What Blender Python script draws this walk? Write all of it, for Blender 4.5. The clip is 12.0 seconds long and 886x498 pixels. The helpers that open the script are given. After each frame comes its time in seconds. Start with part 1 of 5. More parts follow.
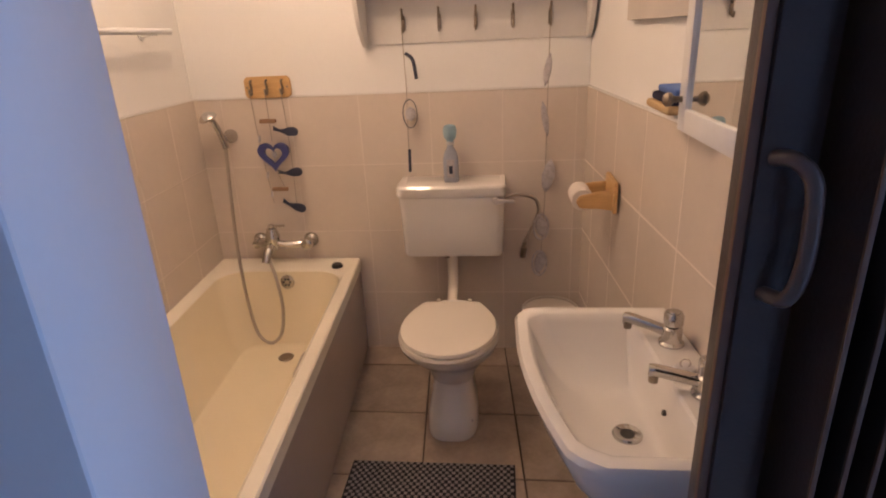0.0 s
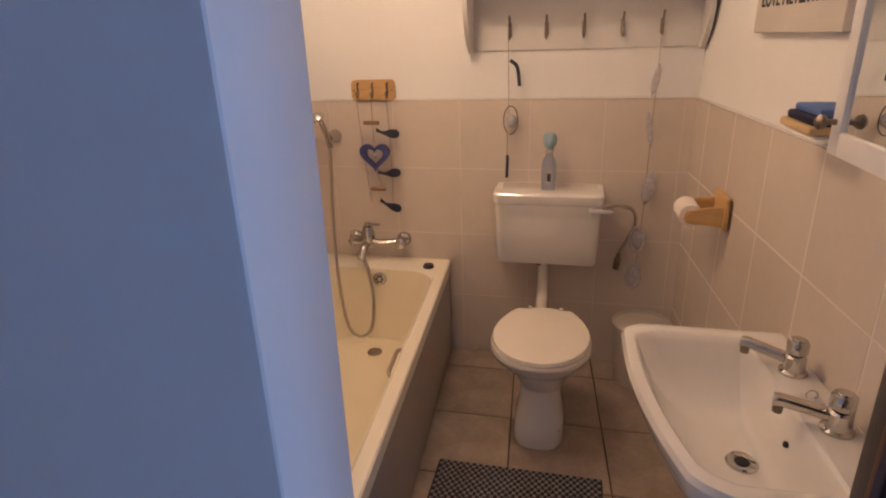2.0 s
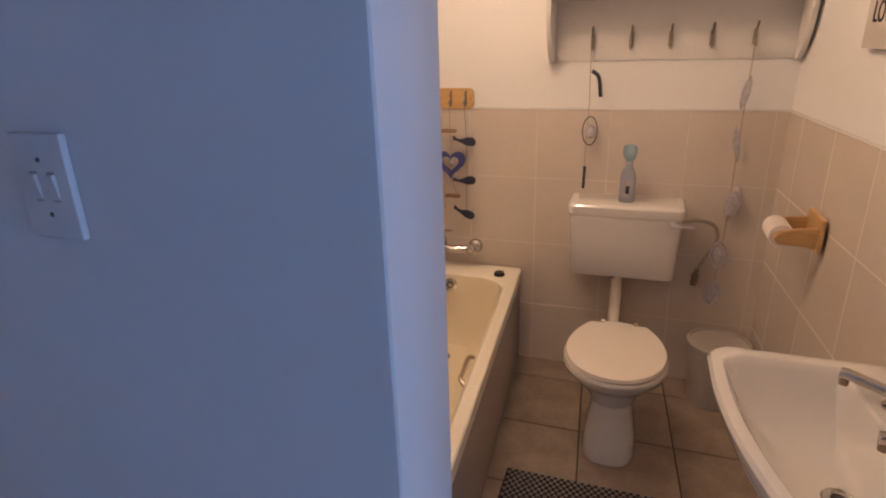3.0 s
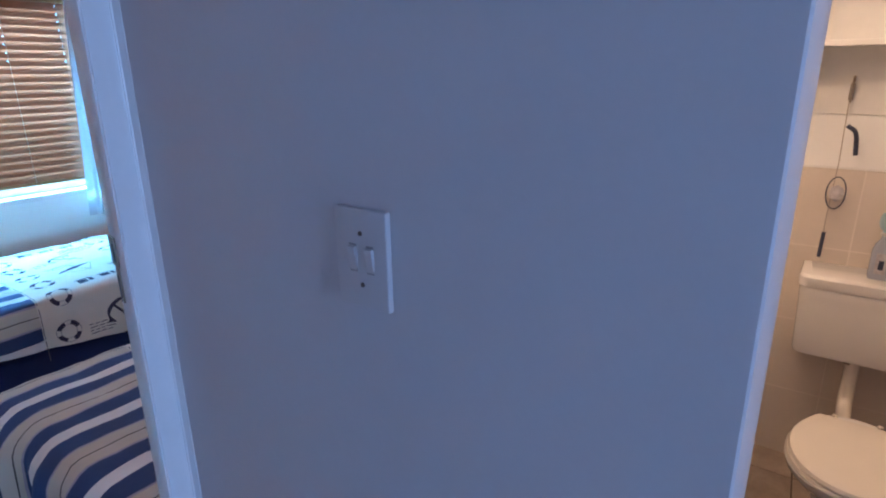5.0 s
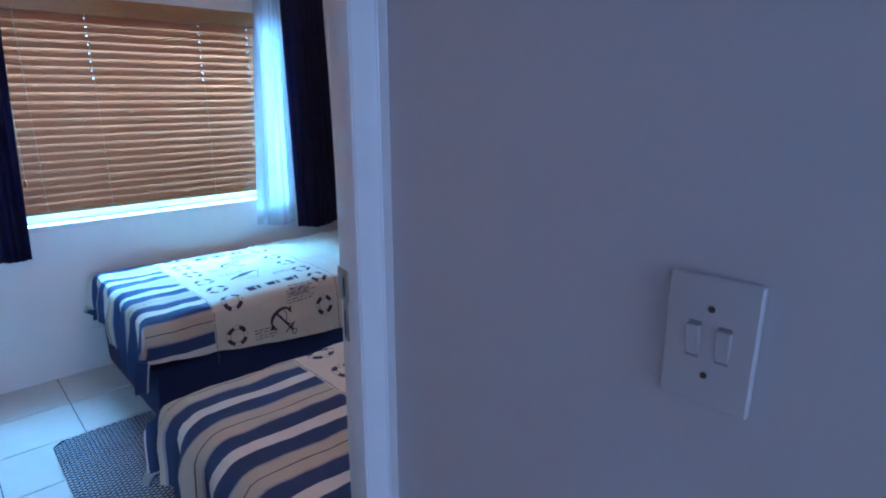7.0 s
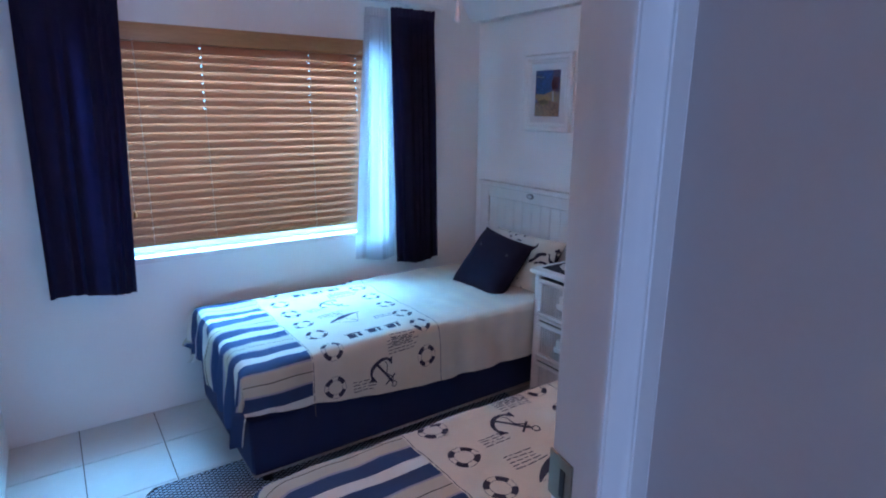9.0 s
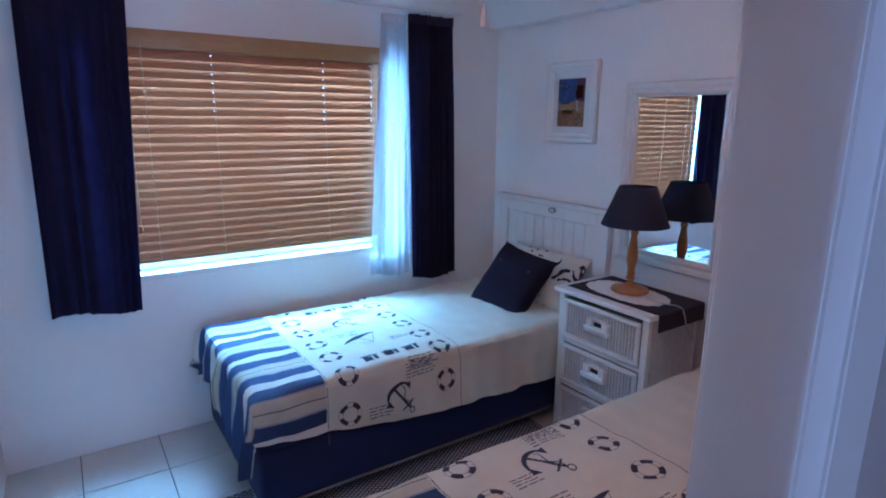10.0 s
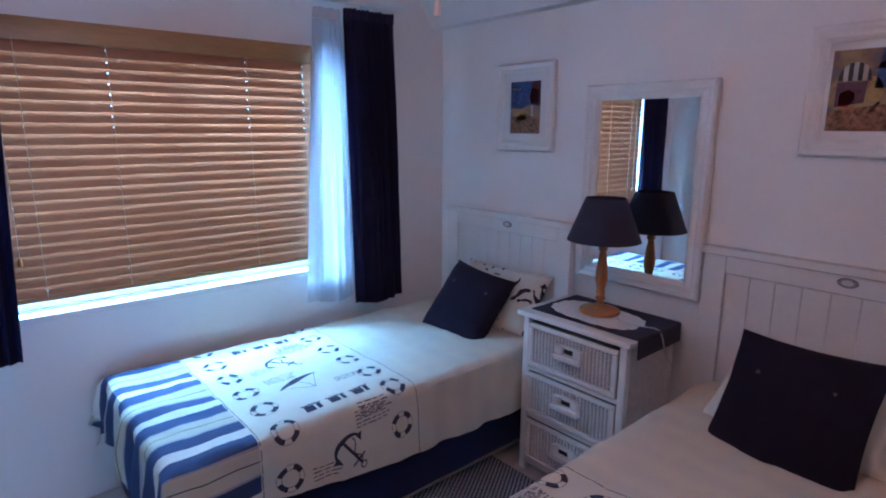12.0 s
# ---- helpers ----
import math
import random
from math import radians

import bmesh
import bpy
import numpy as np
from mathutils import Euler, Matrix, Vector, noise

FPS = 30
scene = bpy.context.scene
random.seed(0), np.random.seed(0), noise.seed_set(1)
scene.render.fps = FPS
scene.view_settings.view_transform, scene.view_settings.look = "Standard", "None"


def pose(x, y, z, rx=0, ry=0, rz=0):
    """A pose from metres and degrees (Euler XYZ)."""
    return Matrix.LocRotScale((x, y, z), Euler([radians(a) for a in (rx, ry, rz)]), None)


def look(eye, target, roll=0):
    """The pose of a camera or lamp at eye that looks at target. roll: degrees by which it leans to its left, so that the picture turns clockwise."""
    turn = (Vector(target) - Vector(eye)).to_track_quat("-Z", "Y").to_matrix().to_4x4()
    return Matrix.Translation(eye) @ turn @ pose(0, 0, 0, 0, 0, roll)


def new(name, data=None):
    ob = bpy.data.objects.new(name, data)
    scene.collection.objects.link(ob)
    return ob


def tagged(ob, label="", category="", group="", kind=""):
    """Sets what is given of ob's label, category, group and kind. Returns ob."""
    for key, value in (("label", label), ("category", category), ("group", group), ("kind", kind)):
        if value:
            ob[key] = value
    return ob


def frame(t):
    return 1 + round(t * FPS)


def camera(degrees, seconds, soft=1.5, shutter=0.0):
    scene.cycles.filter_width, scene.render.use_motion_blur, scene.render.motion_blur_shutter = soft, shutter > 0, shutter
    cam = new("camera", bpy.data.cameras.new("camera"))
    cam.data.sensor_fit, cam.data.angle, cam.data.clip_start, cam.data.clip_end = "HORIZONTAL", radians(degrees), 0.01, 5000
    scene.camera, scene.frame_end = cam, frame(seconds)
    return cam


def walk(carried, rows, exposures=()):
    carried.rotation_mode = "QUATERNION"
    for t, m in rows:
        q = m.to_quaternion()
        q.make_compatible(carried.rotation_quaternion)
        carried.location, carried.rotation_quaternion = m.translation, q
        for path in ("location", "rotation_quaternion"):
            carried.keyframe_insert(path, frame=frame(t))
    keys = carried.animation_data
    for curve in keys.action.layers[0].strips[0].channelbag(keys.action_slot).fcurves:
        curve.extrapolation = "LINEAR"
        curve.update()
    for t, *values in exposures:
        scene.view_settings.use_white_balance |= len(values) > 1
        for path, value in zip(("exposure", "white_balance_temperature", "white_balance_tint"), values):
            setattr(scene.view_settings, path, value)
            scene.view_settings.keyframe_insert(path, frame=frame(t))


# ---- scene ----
cam = camera(75.6, 12.0, soft=2.0)
PATH = [
    (0, (0.197, 0.261, 1.358), (-0.009, 2.122, 0.654), -2.7),
    (0.5, (0.173, 0.256, 1.364), (-0.066, 2.113, 0.662), -2.5),
    (1, (0.147, 0.249, 1.369), (-0.142, 2.100, 0.668), -2.3),
    (1.5, (0.119, 0.241, 1.375), (-0.236, 2.082, 0.679), -2.1),
    (2, (0.095, 0.230, 1.384), (-0.339, 2.055, 0.691), -1.9),
    (2.5, (0.066, 0.220, 1.401), (-0.453, 2.023, 0.708), -1.7),
    (2.7, (0.054, 0.212, 1.409), (-0.505, 2.003, 0.717), -1.7),
    (4.3, (-0.100, 0.188, 1.471), (-1.010, 1.850, 0.832), -1.6),
    (4.5, (-0.111, 0.188, 1.477), (-1.075, 1.823, 0.847), -1.3),
    (5, (-0.147, 0.191, 1.485), (-1.251, 1.748, 0.888), -0.7),
    (5.5, (-0.183, 0.187, 1.489), (-1.384, 1.680, 0.916), -0.4),
    (6, (-0.235, 0.178, 1.490), (-1.517, 1.610, 0.936), -0.2),
    (6.5, (-0.309, 0.169, 1.485), (-1.664, 1.538, 0.946), -0.1),
    (7, (-0.393, 0.166, 1.489), (-1.815, 1.470, 0.961), -0.0),
    (7.2, (-0.417, 0.164, 1.498), (-1.859, 1.446, 0.972), 0.1),
    (8.8, (-0.711, 0.213, 1.566), (-2.303, 1.322, 1.083), 0.5),
    (9, (-0.743, 0.220, 1.571), (-2.341, 1.324, 1.094), 0.5),
    (9.5, (-0.811, 0.240, 1.579), (-2.423, 1.330, 1.114), 0.6),
    (10, (-0.899, 0.255, 1.572), (-2.518, 1.340, 1.126), 0.5),
    (10.5, (-0.997, 0.260, 1.576), (-2.606, 1.365, 1.140), 0.5),
    (11, (-1.077, 0.277, 1.573), (-2.658, 1.425, 1.146), 0.4),
    (11.5, (-1.139, 0.316, 1.566), (-2.675, 1.526, 1.146), 0.3),
    (12, (-1.214, 0.386, 1.558), (-2.699, 1.661, 1.144), 0.2),
]
EXPOSURES = [(0.0, -0.05, 6000, 13), (2.5, -0.2, 6200, 13), (4.5, 0.04, 5800, 12), (7.0, -0.15, 5900, 14), (9.5, -0.18, 6050, 19), (10.5, -0.17, 6180, 23), (12.0, -0.33, 6450, 28)]
walk(cam, [(t, look(eye, target, roll)) for t, eye, target, roll in PATH], EXPOSURES)

# ---- light ----
world = bpy.data.worlds.new("world")
scene.world = world
world.use_nodes = True
wn = world.node_tree.nodes
sky = wn.new("ShaderNodeTexSky")
sky.sky_type, sky.sun_disc = "NISHITA", False
sky.sun_elevation, sky.sun_rotation = radians(48), radians(60)
wn["Background"].inputs["Strength"].default_value = 0.12
world.node_tree.links.new(sky.outputs[0], wn["Background"].inputs[0])


def lamp(name, kind, m, power, color, size=0.3, size_y=None, angle=None):
    data = bpy.data.lights.new(name, kind)
    data.energy, data.color = power, color
    if kind == "AREA":
        data.size = size
        if size_y:
            data.shape, data.size_y = "RECTANGLE", size_y
    elif kind == "SUN":
        data.angle = angle
    else:
        data.shadow_soft_size = size
    ob = new(name, data)
    ob.matrix_basis = m
    return ob


lamp("sun", "SUN", look((6, -4, 8), (0, 0, 0)), 2.5, (1.0, 0.93, 0.84), angle=radians(0.5))
lamp("bathroom_lamp", "POINT", pose(-0.47, 1.72, 2.16), 21.2, (1.0, 0.66, 0.40), 0.09)
lamp("bedroom_window_sky", "AREA", look((-4.5, 1.45, 1.95), (-3.3, 0.80, 0.65)), 970, (0.17, 0.57, 1.0), 1.5, 1.1)
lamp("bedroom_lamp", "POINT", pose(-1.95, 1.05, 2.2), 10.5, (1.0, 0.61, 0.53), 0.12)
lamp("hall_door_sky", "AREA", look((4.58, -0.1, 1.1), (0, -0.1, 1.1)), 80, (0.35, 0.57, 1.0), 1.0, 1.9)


# ---- materials ----
def mat(name, color, rough=0.6, metal=0.0, vary=0.08, scale=6.0, fine=120.0, bump=0.05, spec=0.5, coat=0.0, sheen=0.0, per=0.0, stretch=(1, 1, 1), trans=0.0):
    """Principled surface with mottling at two scales, relief, and a shift from piece to piece."""
    m = bpy.data.materials.new(name)
    m.use_nodes = True
    n, k = m.node_tree.nodes, m.node_tree.links
    p = n["Principled BSDF"]
    p.inputs["Roughness"].default_value, p.inputs["Metallic"].default_value = rough, metal
    p.inputs["Specular IOR Level"].default_value = spec
    p.inputs["Coat Weight"].default_value = coat
    p.inputs["Sheen Weight"].default_value = sheen
    tc, mp = n.new("ShaderNodeTexCoord"), n.new("ShaderNodeMapping")
    mp.inputs["Scale"].default_value = stretch
    k.new(tc.outputs["Object"], mp.inputs[0])
    big, small = n.new("ShaderNodeTexNoise"), n.new("ShaderNodeTexNoise")
    big.inputs["Scale"].default_value, small.inputs["Scale"].default_value = scale, fine
    big.inputs["Detail"].default_value = 5
    for t in (big, small):
        k.new(mp.outputs[0], t.inputs["Vector"])
    info = n.new("ShaderNodeObjectInfo")
    add = n.new("ShaderNodeMath")
    add.operation = "ADD"
    k.new(big.outputs["Fac"], add.inputs[0])
    sm = n.new("ShaderNodeMath")
    sm.operation = "MULTIPLY"
    sm.inputs[1].default_value = 0.35
    k.new(small.outputs["Fac"], sm.inputs[0])
    k.new(sm.outputs[0], add.inputs[1])
    pr = n.new("ShaderNodeMath")
    pr.operation = "MULTIPLY_ADD"
    pr.inputs[1].default_value = per
    k.new(info.outputs["Random"], pr.inputs[0])
    k.new(add.outputs[0], pr.inputs[2])
    ramp = n.new("ShaderNodeMapRange")
    ramp.inputs["From Min"].default_value, ramp.inputs["From Max"].default_value = 0.35, 1.0 + per
    ramp.inputs["To Min"].default_value, ramp.inputs["To Max"].default_value = 1 - vary, 1 + vary
    k.new(pr.outputs[0], ramp.inputs["Value"])
    hsv = n.new("ShaderNodeHueSaturation")
    hsv.inputs["Color"].default_value = (*color, 1)
    k.new(ramp.outputs[0], hsv.inputs["Value"])
    k.new(hsv.outputs[0], p.inputs["Base Color"])
    if bump:
        b = n.new("ShaderNodeBump")
        b.inputs["Strength"].default_value, b.inputs["Distance"].default_value = bump, 0.01
        k.new(add.outputs[0], b.inputs["Height"])
        k.new(b.outputs[0], p.inputs["Normal"])
    if trans:
        tr, mix = n.new("ShaderNodeBsdfTranslucent"), n.new("ShaderNodeMixShader")
        k.new(hsv.outputs[0], tr.inputs["Color"])
        mix.inputs[0].default_value = trans
        k.new(p.outputs[0], mix.inputs[1])
        k.new(tr.outputs[0], mix.inputs[2])
        k.new(mix.outputs[0], n["Material Output"].inputs[0])
    return m


def wood(name, dark, light, axis=(1, 1, 12), rough=0.4):
    m = mat(name, light, rough, vary=0.12, scale=3, fine=60, bump=0.08, stretch=axis)
    n, k = m.node_tree.nodes, m.node_tree.links
    w = n.new("ShaderNodeTexNoise")
    w.inputs["Scale"].default_value, w.inputs["Detail"].default_value = 14, 6
    mp = n.new("ShaderNodeMapping")
    mp.inputs["Scale"].default_value = axis
    k.new(n["Texture Coordinate"].outputs["Object"], mp.inputs[0])
    k.new(mp.outputs[0], w.inputs["Vector"])
    mix = n.new("ShaderNodeMix")
    mix.data_type = "RGBA"
    mix.inputs["A"].default_value, mix.inputs["B"].default_value = (*dark, 1), (*light, 1)
    k.new(w.outputs["Fac"], mix.inputs["Factor"])
    k.new(mix.outputs["Result"], n["Hue/Saturation/Value"].inputs["Color"])
    return m


M_WALL = mat("wall_paint", (0.83, 0.82, 0.81), 0.75, vary=0.03, scale=3, fine=90, bump=0.12)
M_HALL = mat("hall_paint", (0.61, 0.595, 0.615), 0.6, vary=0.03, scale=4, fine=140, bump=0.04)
M_CEIL = mat("ceiling_paint", (0.8, 0.8, 0.8), 0.8, vary=0.03, bump=0.05)
M_FRAME = mat("frame_enamel", (0.82, 0.82, 0.83), 0.35, vary=0.03, scale=12, bump=0.03)
M_TILE = mat("wall_tile_glaze", (0.68, 0.595, 0.52), 0.22, vary=0.05, scale=5, fine=40, bump=0.02, per=0.15)
M_GROUT = mat("wall_grout", (0.725, 0.64, 0.565), 0.8, vary=0.06)
M_FLOOR = mat("floor_tile_glaze", (0.34, 0.27, 0.22), 0.30, vary=0.42, scale=9, fine=60, bump=0.04, per=0.25)
M_FGROUT = mat("floor_grout", (0.10, 0.07, 0.055), 0.9, vary=0.1)
M_BFLOOR = mat("bedroom_tile_glaze", (0.62, 0.59, 0.57), 0.3, vary=0.08, scale=6, fine=60, bump=0.03, per=0.2)
M_CERAMIC = mat("white_ceramic", (0.80, 0.77, 0.74), 0.12, vary=0.02, scale=5, bump=0.0, coat=0.4)
M_SEAT = mat("cream_seat_plastic", (0.80, 0.74, 0.66), 0.22, vary=0.02, bump=0.0)
M_BATH = mat("cream_bath_acrylic", (0.88, 0.79, 0.60), 0.18, vary=0.03, scale=3, bump=0.0, coat=0.3)
M_RIM = mat("bath_rim_acrylic", (0.86, 0.80, 0.68), 0.2, vary=0.02, bump=0.0)
M_PANEL = mat("bath_panel_tile", (0.44, 0.37, 0.33), 0.12, vary=0.05, scale=4, bump=0.01)
M_CHROME = mat("chrome", (0.58, 0.56, 0.54), 0.10, 1.0, vary=0.03, bump=0.0)
M_HOSE = mat("braided_steel_hose", (0.50, 0.44, 0.38), 0.35, 1.0, vary=0.15, fine=300, bump=0.2)
M_STEEL = mat("worn_brass_steel", (0.30, 0.25, 0.20), 0.4, 1.0, vary=0.2, bump=0.05)
# Rubber parts, and the shade of small openings given as black colour.
M_BLACK = mat("black_rubber_and_hole_shade", (0.02, 0.018, 0.018), 0.5, vary=0.2)
M_ACRYL = mat("clear_acrylic_knob", (0.62, 0.60, 0.58), 0.10, 0.8, vary=0.05, bump=0.0)
M_WHITE = mat("white_painted_wood", (0.76, 0.74, 0.72), 0.45, vary=0.05, scale=10, fine=70, bump=0.05)
M_PINE = wood("pine", (0.50, 0.28, 0.10), (0.72, 0.48, 0.22), (1, 1, 8))
M_TURNED = wood("turned_oak", (0.30, 0.10, 0.028), (0.50, 0.205, 0.062), (6, 6, 1))
M_DARK = mat("dark_brown_vinyl", (0.035, 0.022, 0.02), 0.3, vary=0.2, scale=20, fine=200, bump=0.08)
# Brown trim, lightened a little for the bathroom lamp's light on it.
M_LITEDGE = mat("lit_brown_edge_trim", (0.13, 0.062, 0.036), 0.4, vary=0.15)
M_HANDLE = mat("dark_bronze_plastic", (0.09, 0.055, 0.045), 0.3, vary=0.15)
M_NAVY = mat("navy_cotton", (0.0135, 0.010, 0.024), 0.95, spec=0.2, vary=0.18, scale=18, fine=500, bump=0.25)
M_CURTAIN = mat("navy_curtain", (0.028, 0.023, 0.060), 0.95, spec=0.2, vary=0.2, scale=9, fine=400, bump=0.2)
M_BASE = mat("navy_bed_base", (0.008, 0.019, 0.080), 0.85, vary=0.12, scale=10, fine=400, bump=0.15)
M_SHADE = mat("navy_lamp_shade", (0.02, 0.02, 0.045), 0.85, vary=0.12, fine=400, bump=0.15)
M_SHEER = mat("white_sheer", (0.60, 0.59, 0.63), 0.9, vary=0.05, fine=500, bump=0.1)
M_CREAM = mat("cream_cotton", (0.72, 0.68, 0.60), 0.9, vary=0.08, scale=12, fine=400, bump=0.15)
M_PRINT = mat("navy_print", (0.045, 0.042, 0.075), 0.9, vary=0.2, scale=30)
M_PRINTGREY = mat("grey_print", (0.30, 0.28, 0.28), 0.9, vary=0.2, scale=60)
M_SCRIPT = mat("black_script_print", (0.13, 0.12, 0.14), 0.9, vary=0.4, scale=80)
M_SLAT = wood("blind_slat_wood", (0.35, 0.135, 0.060), (0.47, 0.190, 0.095), (8, 1, 8), 0.42)
M_RAIL = wood("blind_rail_wood", (0.30, 0.13, 0.045), (0.46, 0.23, 0.09), (8, 1, 8), 0.4)
M_CORD = mat("pale_cord", (0.7, 0.62, 0.5), 0.8, bump=0.0)
M_WICKER = mat("white_wicker", (0.72, 0.70, 0.69), 0.6, vary=0.12, scale=40, fine=200, bump=0.2)
M_DOILY = mat("white_lace", (0.78, 0.74, 0.72), 0.9, vary=0.12, scale=60, fine=300, bump=0.5)
M_PLATE = mat("switch_plastic", (0.57, 0.55, 0.56), 0.3, vary=0.02, bump=0.0)
M_GAPSHADE = mat("switch_gap_shade", (0.30, 0.29, 0.30), 0.4, bump=0.0)
M_BOARD = mat("grey_sign_board", (0.60, 0.55, 0.50), 0.6, vary=0.08)
M_INK = mat("black_lettering", (0.03, 0.03, 0.03), 0.6)
M_BLUE = mat("blue_glazed_clay", (0.055, 0.065, 0.22), 0.35, vary=0.2)
M_WHALE = mat("slate_painted_wood", (0.03, 0.035, 0.07), 0.5, vary=0.2)
M_DRIFT = mat("driftwood", (0.30, 0.18, 0.11), 0.8, vary=0.25, scale=30)
M_SHELL = mat("grey_shell", (0.50, 0.47, 0.50), 0.6, vary=0.25, scale=60)
M_STRING = mat("string", (0.38, 0.32, 0.27), 0.9)
M_SOAP = mat("blue_bottle_liquid", (0.46, 0.49, 0.58), 0.15, vary=0.1, bump=0.0, trans=0.3)
M_BLUECAP = mat("light_blue_plastic", (0.42, 0.58, 0.66), 0.3, bump=0.0, trans=0.3)
M_PAPER = mat("tissue_paper", (0.78, 0.72, 0.68), 0.95, vary=0.05, fine=300, bump=0.2)
M_BIN = mat("translucent_white_bin", (0.66, 0.60, 0.55), 0.35, vary=0.04, bump=0.0, trans=0.25)
M_TOWEL1 = mat("sand_towel", (0.55, 0.38, 0.20), 0.95, fine=300, bump=0.4)
M_TOWEL2 = mat("navy_towel", (0.02, 0.02, 0.05), 0.95, fine=300, bump=0.4)
M_TOWEL3 = mat("blue_towel", (0.10, 0.17, 0.42), 0.95, fine=300, bump=0.4)
M_MAT = mat("black_mat_yarn", (0.018, 0.018, 0.024), 0.95, fine=300, bump=0.4)
M_MATW = mat("white_mat_yarn", (0.48, 0.46, 0.44), 0.95, vary=0.2, fine=300, bump=0.4)
M_MATG = mat("grey_mat_yarn", (0.26, 0.24, 0.25), 0.95, vary=0.3, scale=40, fine=300, bump=0.4)
M_MATB = mat("pale_blue_mat_yarn", (0.40, 0.44, 0.52), 0.95, vary=0.2, fine=300, bump=0.4)
M_RUNNER = mat("dark_runner_cloth", (0.024, 0.018, 0.036), 0.9, vary=0.15, fine=400, bump=0.2)
M_BUTTON = mat("dark_grey_button", (0.06, 0.06, 0.07), 0.35, bump=0.0)
M_WEAVESHADE = mat("weave_gap_shade", (0.20, 0.19, 0.185), 0.8, vary=0.15, scale=30)
M_EARTH = mat("dry_ground", (0.22, 0.18, 0.13), 0.95, vary=0.3, scale=0.8, fine=20)
M_ALU = mat("white_aluminium", (0.75, 0.76, 0.78), 0.4, vary=0.03, bump=0.0)

M_MIRROR = bpy.data.materials.new("mirror_silver")
M_MIRROR.use_nodes = True
p = M_MIRROR.node_tree.nodes["Principled BSDF"]
p.inputs["Metallic"].default_value, p.inputs["Roughness"].default_value = 1.0, 0.01
p.inputs["Base Color"].default_value = (0.86, 0.88, 0.88, 1)
M_GLASS = bpy.data.materials.new("window_glass")
M_GLASS.use_nodes = True
p = M_GLASS.node_tree.nodes["Principled BSDF"]
p.inputs["Transmission Weight"].default_value, p.inputs["Roughness"].default_value = 1.0, 0.0
p.inputs["IOR"].default_value = 1.45


def spread_material():
    """Cotton spread: lengthwise stripes at the foot, a cream printed field, a satin head end with streaks of light put
    into its colour. UV is in metres.
    """
    m = mat("nautical_bedspread", (0.70, 0.66, 0.60), 0.8, vary=0.06, scale=11, fine=300, bump=0.55)
    n, k = m.node_tree.nodes, m.node_tree.links
    uv = n.new("ShaderNodeUVMap")
    sep = n.new("ShaderNodeSeparateXYZ")
    k.new(uv.outputs[0], sep.inputs[0])
    mod = n.new("ShaderNodeMath")
    mod.operation = "FLOORED_MODULO"
    mod.inputs[1].default_value = 0.27
    k.new(sep.outputs[0], mod.inputs[0])
    div = n.new("ShaderNodeMath")
    div.operation = "DIVIDE"
    div.inputs[1].default_value = 0.27
    k.new(mod.outputs[0], div.inputs[0])
    ramp = n.new("ShaderNodeValToRGB")
    ramp.color_ramp.interpolation = "CONSTANT"
    navy, white, beige, line = (0.022, 0.052, 0.150, 1), (0.74, 0.72, 0.68, 1), (0.55, 0.50, 0.40, 1), (0.05, 0.045, 0.05, 1)
    stops = [(0.0, navy), (0.23, white), (0.40, navy), (0.62, (0.36, 0.33, 0.40, 1)), (0.65, beige), (0.80, line), (0.815, beige), (0.97, (0.36, 0.33, 0.40, 1))]
    e = ramp.color_ramp.elements
    e[0].position, e[0].color = stops[0]
    e[1].position, e[1].color = stops[1]
    for pos, c in stops[2:]:
        x = e.new(pos)
        x.color = c
    k.new(div.outputs[0], ramp.inputs[0])
    lt = n.new("ShaderNodeMath")
    lt.operation = "LESS_THAN"
    lt.inputs[1].default_value = 0.0
    k.new(sep.outputs[1], lt.inputs[0])
    mix = n.new("ShaderNodeMix")
    mix.data_type = "RGBA"
    mix.inputs["A"].default_value = (0.73, 0.67, 0.56, 1)
    k.new(lt.outputs[0], mix.inputs["Factor"])
    k.new(ramp.outputs[0], mix.inputs["B"])
    # Soft cross bands: light streaks from the window put into colour and gloss.
    wave = n.new("ShaderNodeTexWave")
    wave.wave_type, wave.bands_direction, wave.wave_profile = "BANDS", "Y", "SIN"
    wave.inputs["Scale"].default_value, wave.inputs["Distortion"].default_value = 2.6, 0.6
    k.new(uv.outputs[0], wave.inputs["Vector"])
    head = n.new("ShaderNodeMapRange")
    head.inputs["From Min"].default_value, head.inputs["From Max"].default_value = 0.64, 0.68
    k.new(sep.outputs[1], head.inputs["Value"])
    streak = n.new("ShaderNodeMath")
    streak.operation = "MULTIPLY"
    k.new(wave.outputs["Fac"], streak.inputs[0])
    k.new(head.outputs[0], streak.inputs[1])
    rough = n.new("ShaderNodeMapRange")
    rough.inputs["To Min"].default_value, rough.inputs["To Max"].default_value = 0.8, 0.42
    k.new(streak.outputs[0], rough.inputs["Value"])
    k.new(rough.outputs[0], n["Principled BSDF"].inputs["Roughness"])
    dim = n.new("ShaderNodeMix")
    dim.data_type, dim.blend_type = "RGBA", "MULTIPLY"
    dim.inputs["B"].default_value = (0.92, 0.92, 0.93, 1)
    k.new(streak.outputs[0], dim.inputs["Factor"])
    k.new(mix.outputs["Result"], dim.inputs["A"])
    k.new(dim.outputs["Result"], n["Hue/Saturation/Value"].inputs["Color"])
    return m


M_SPREAD = spread_material()


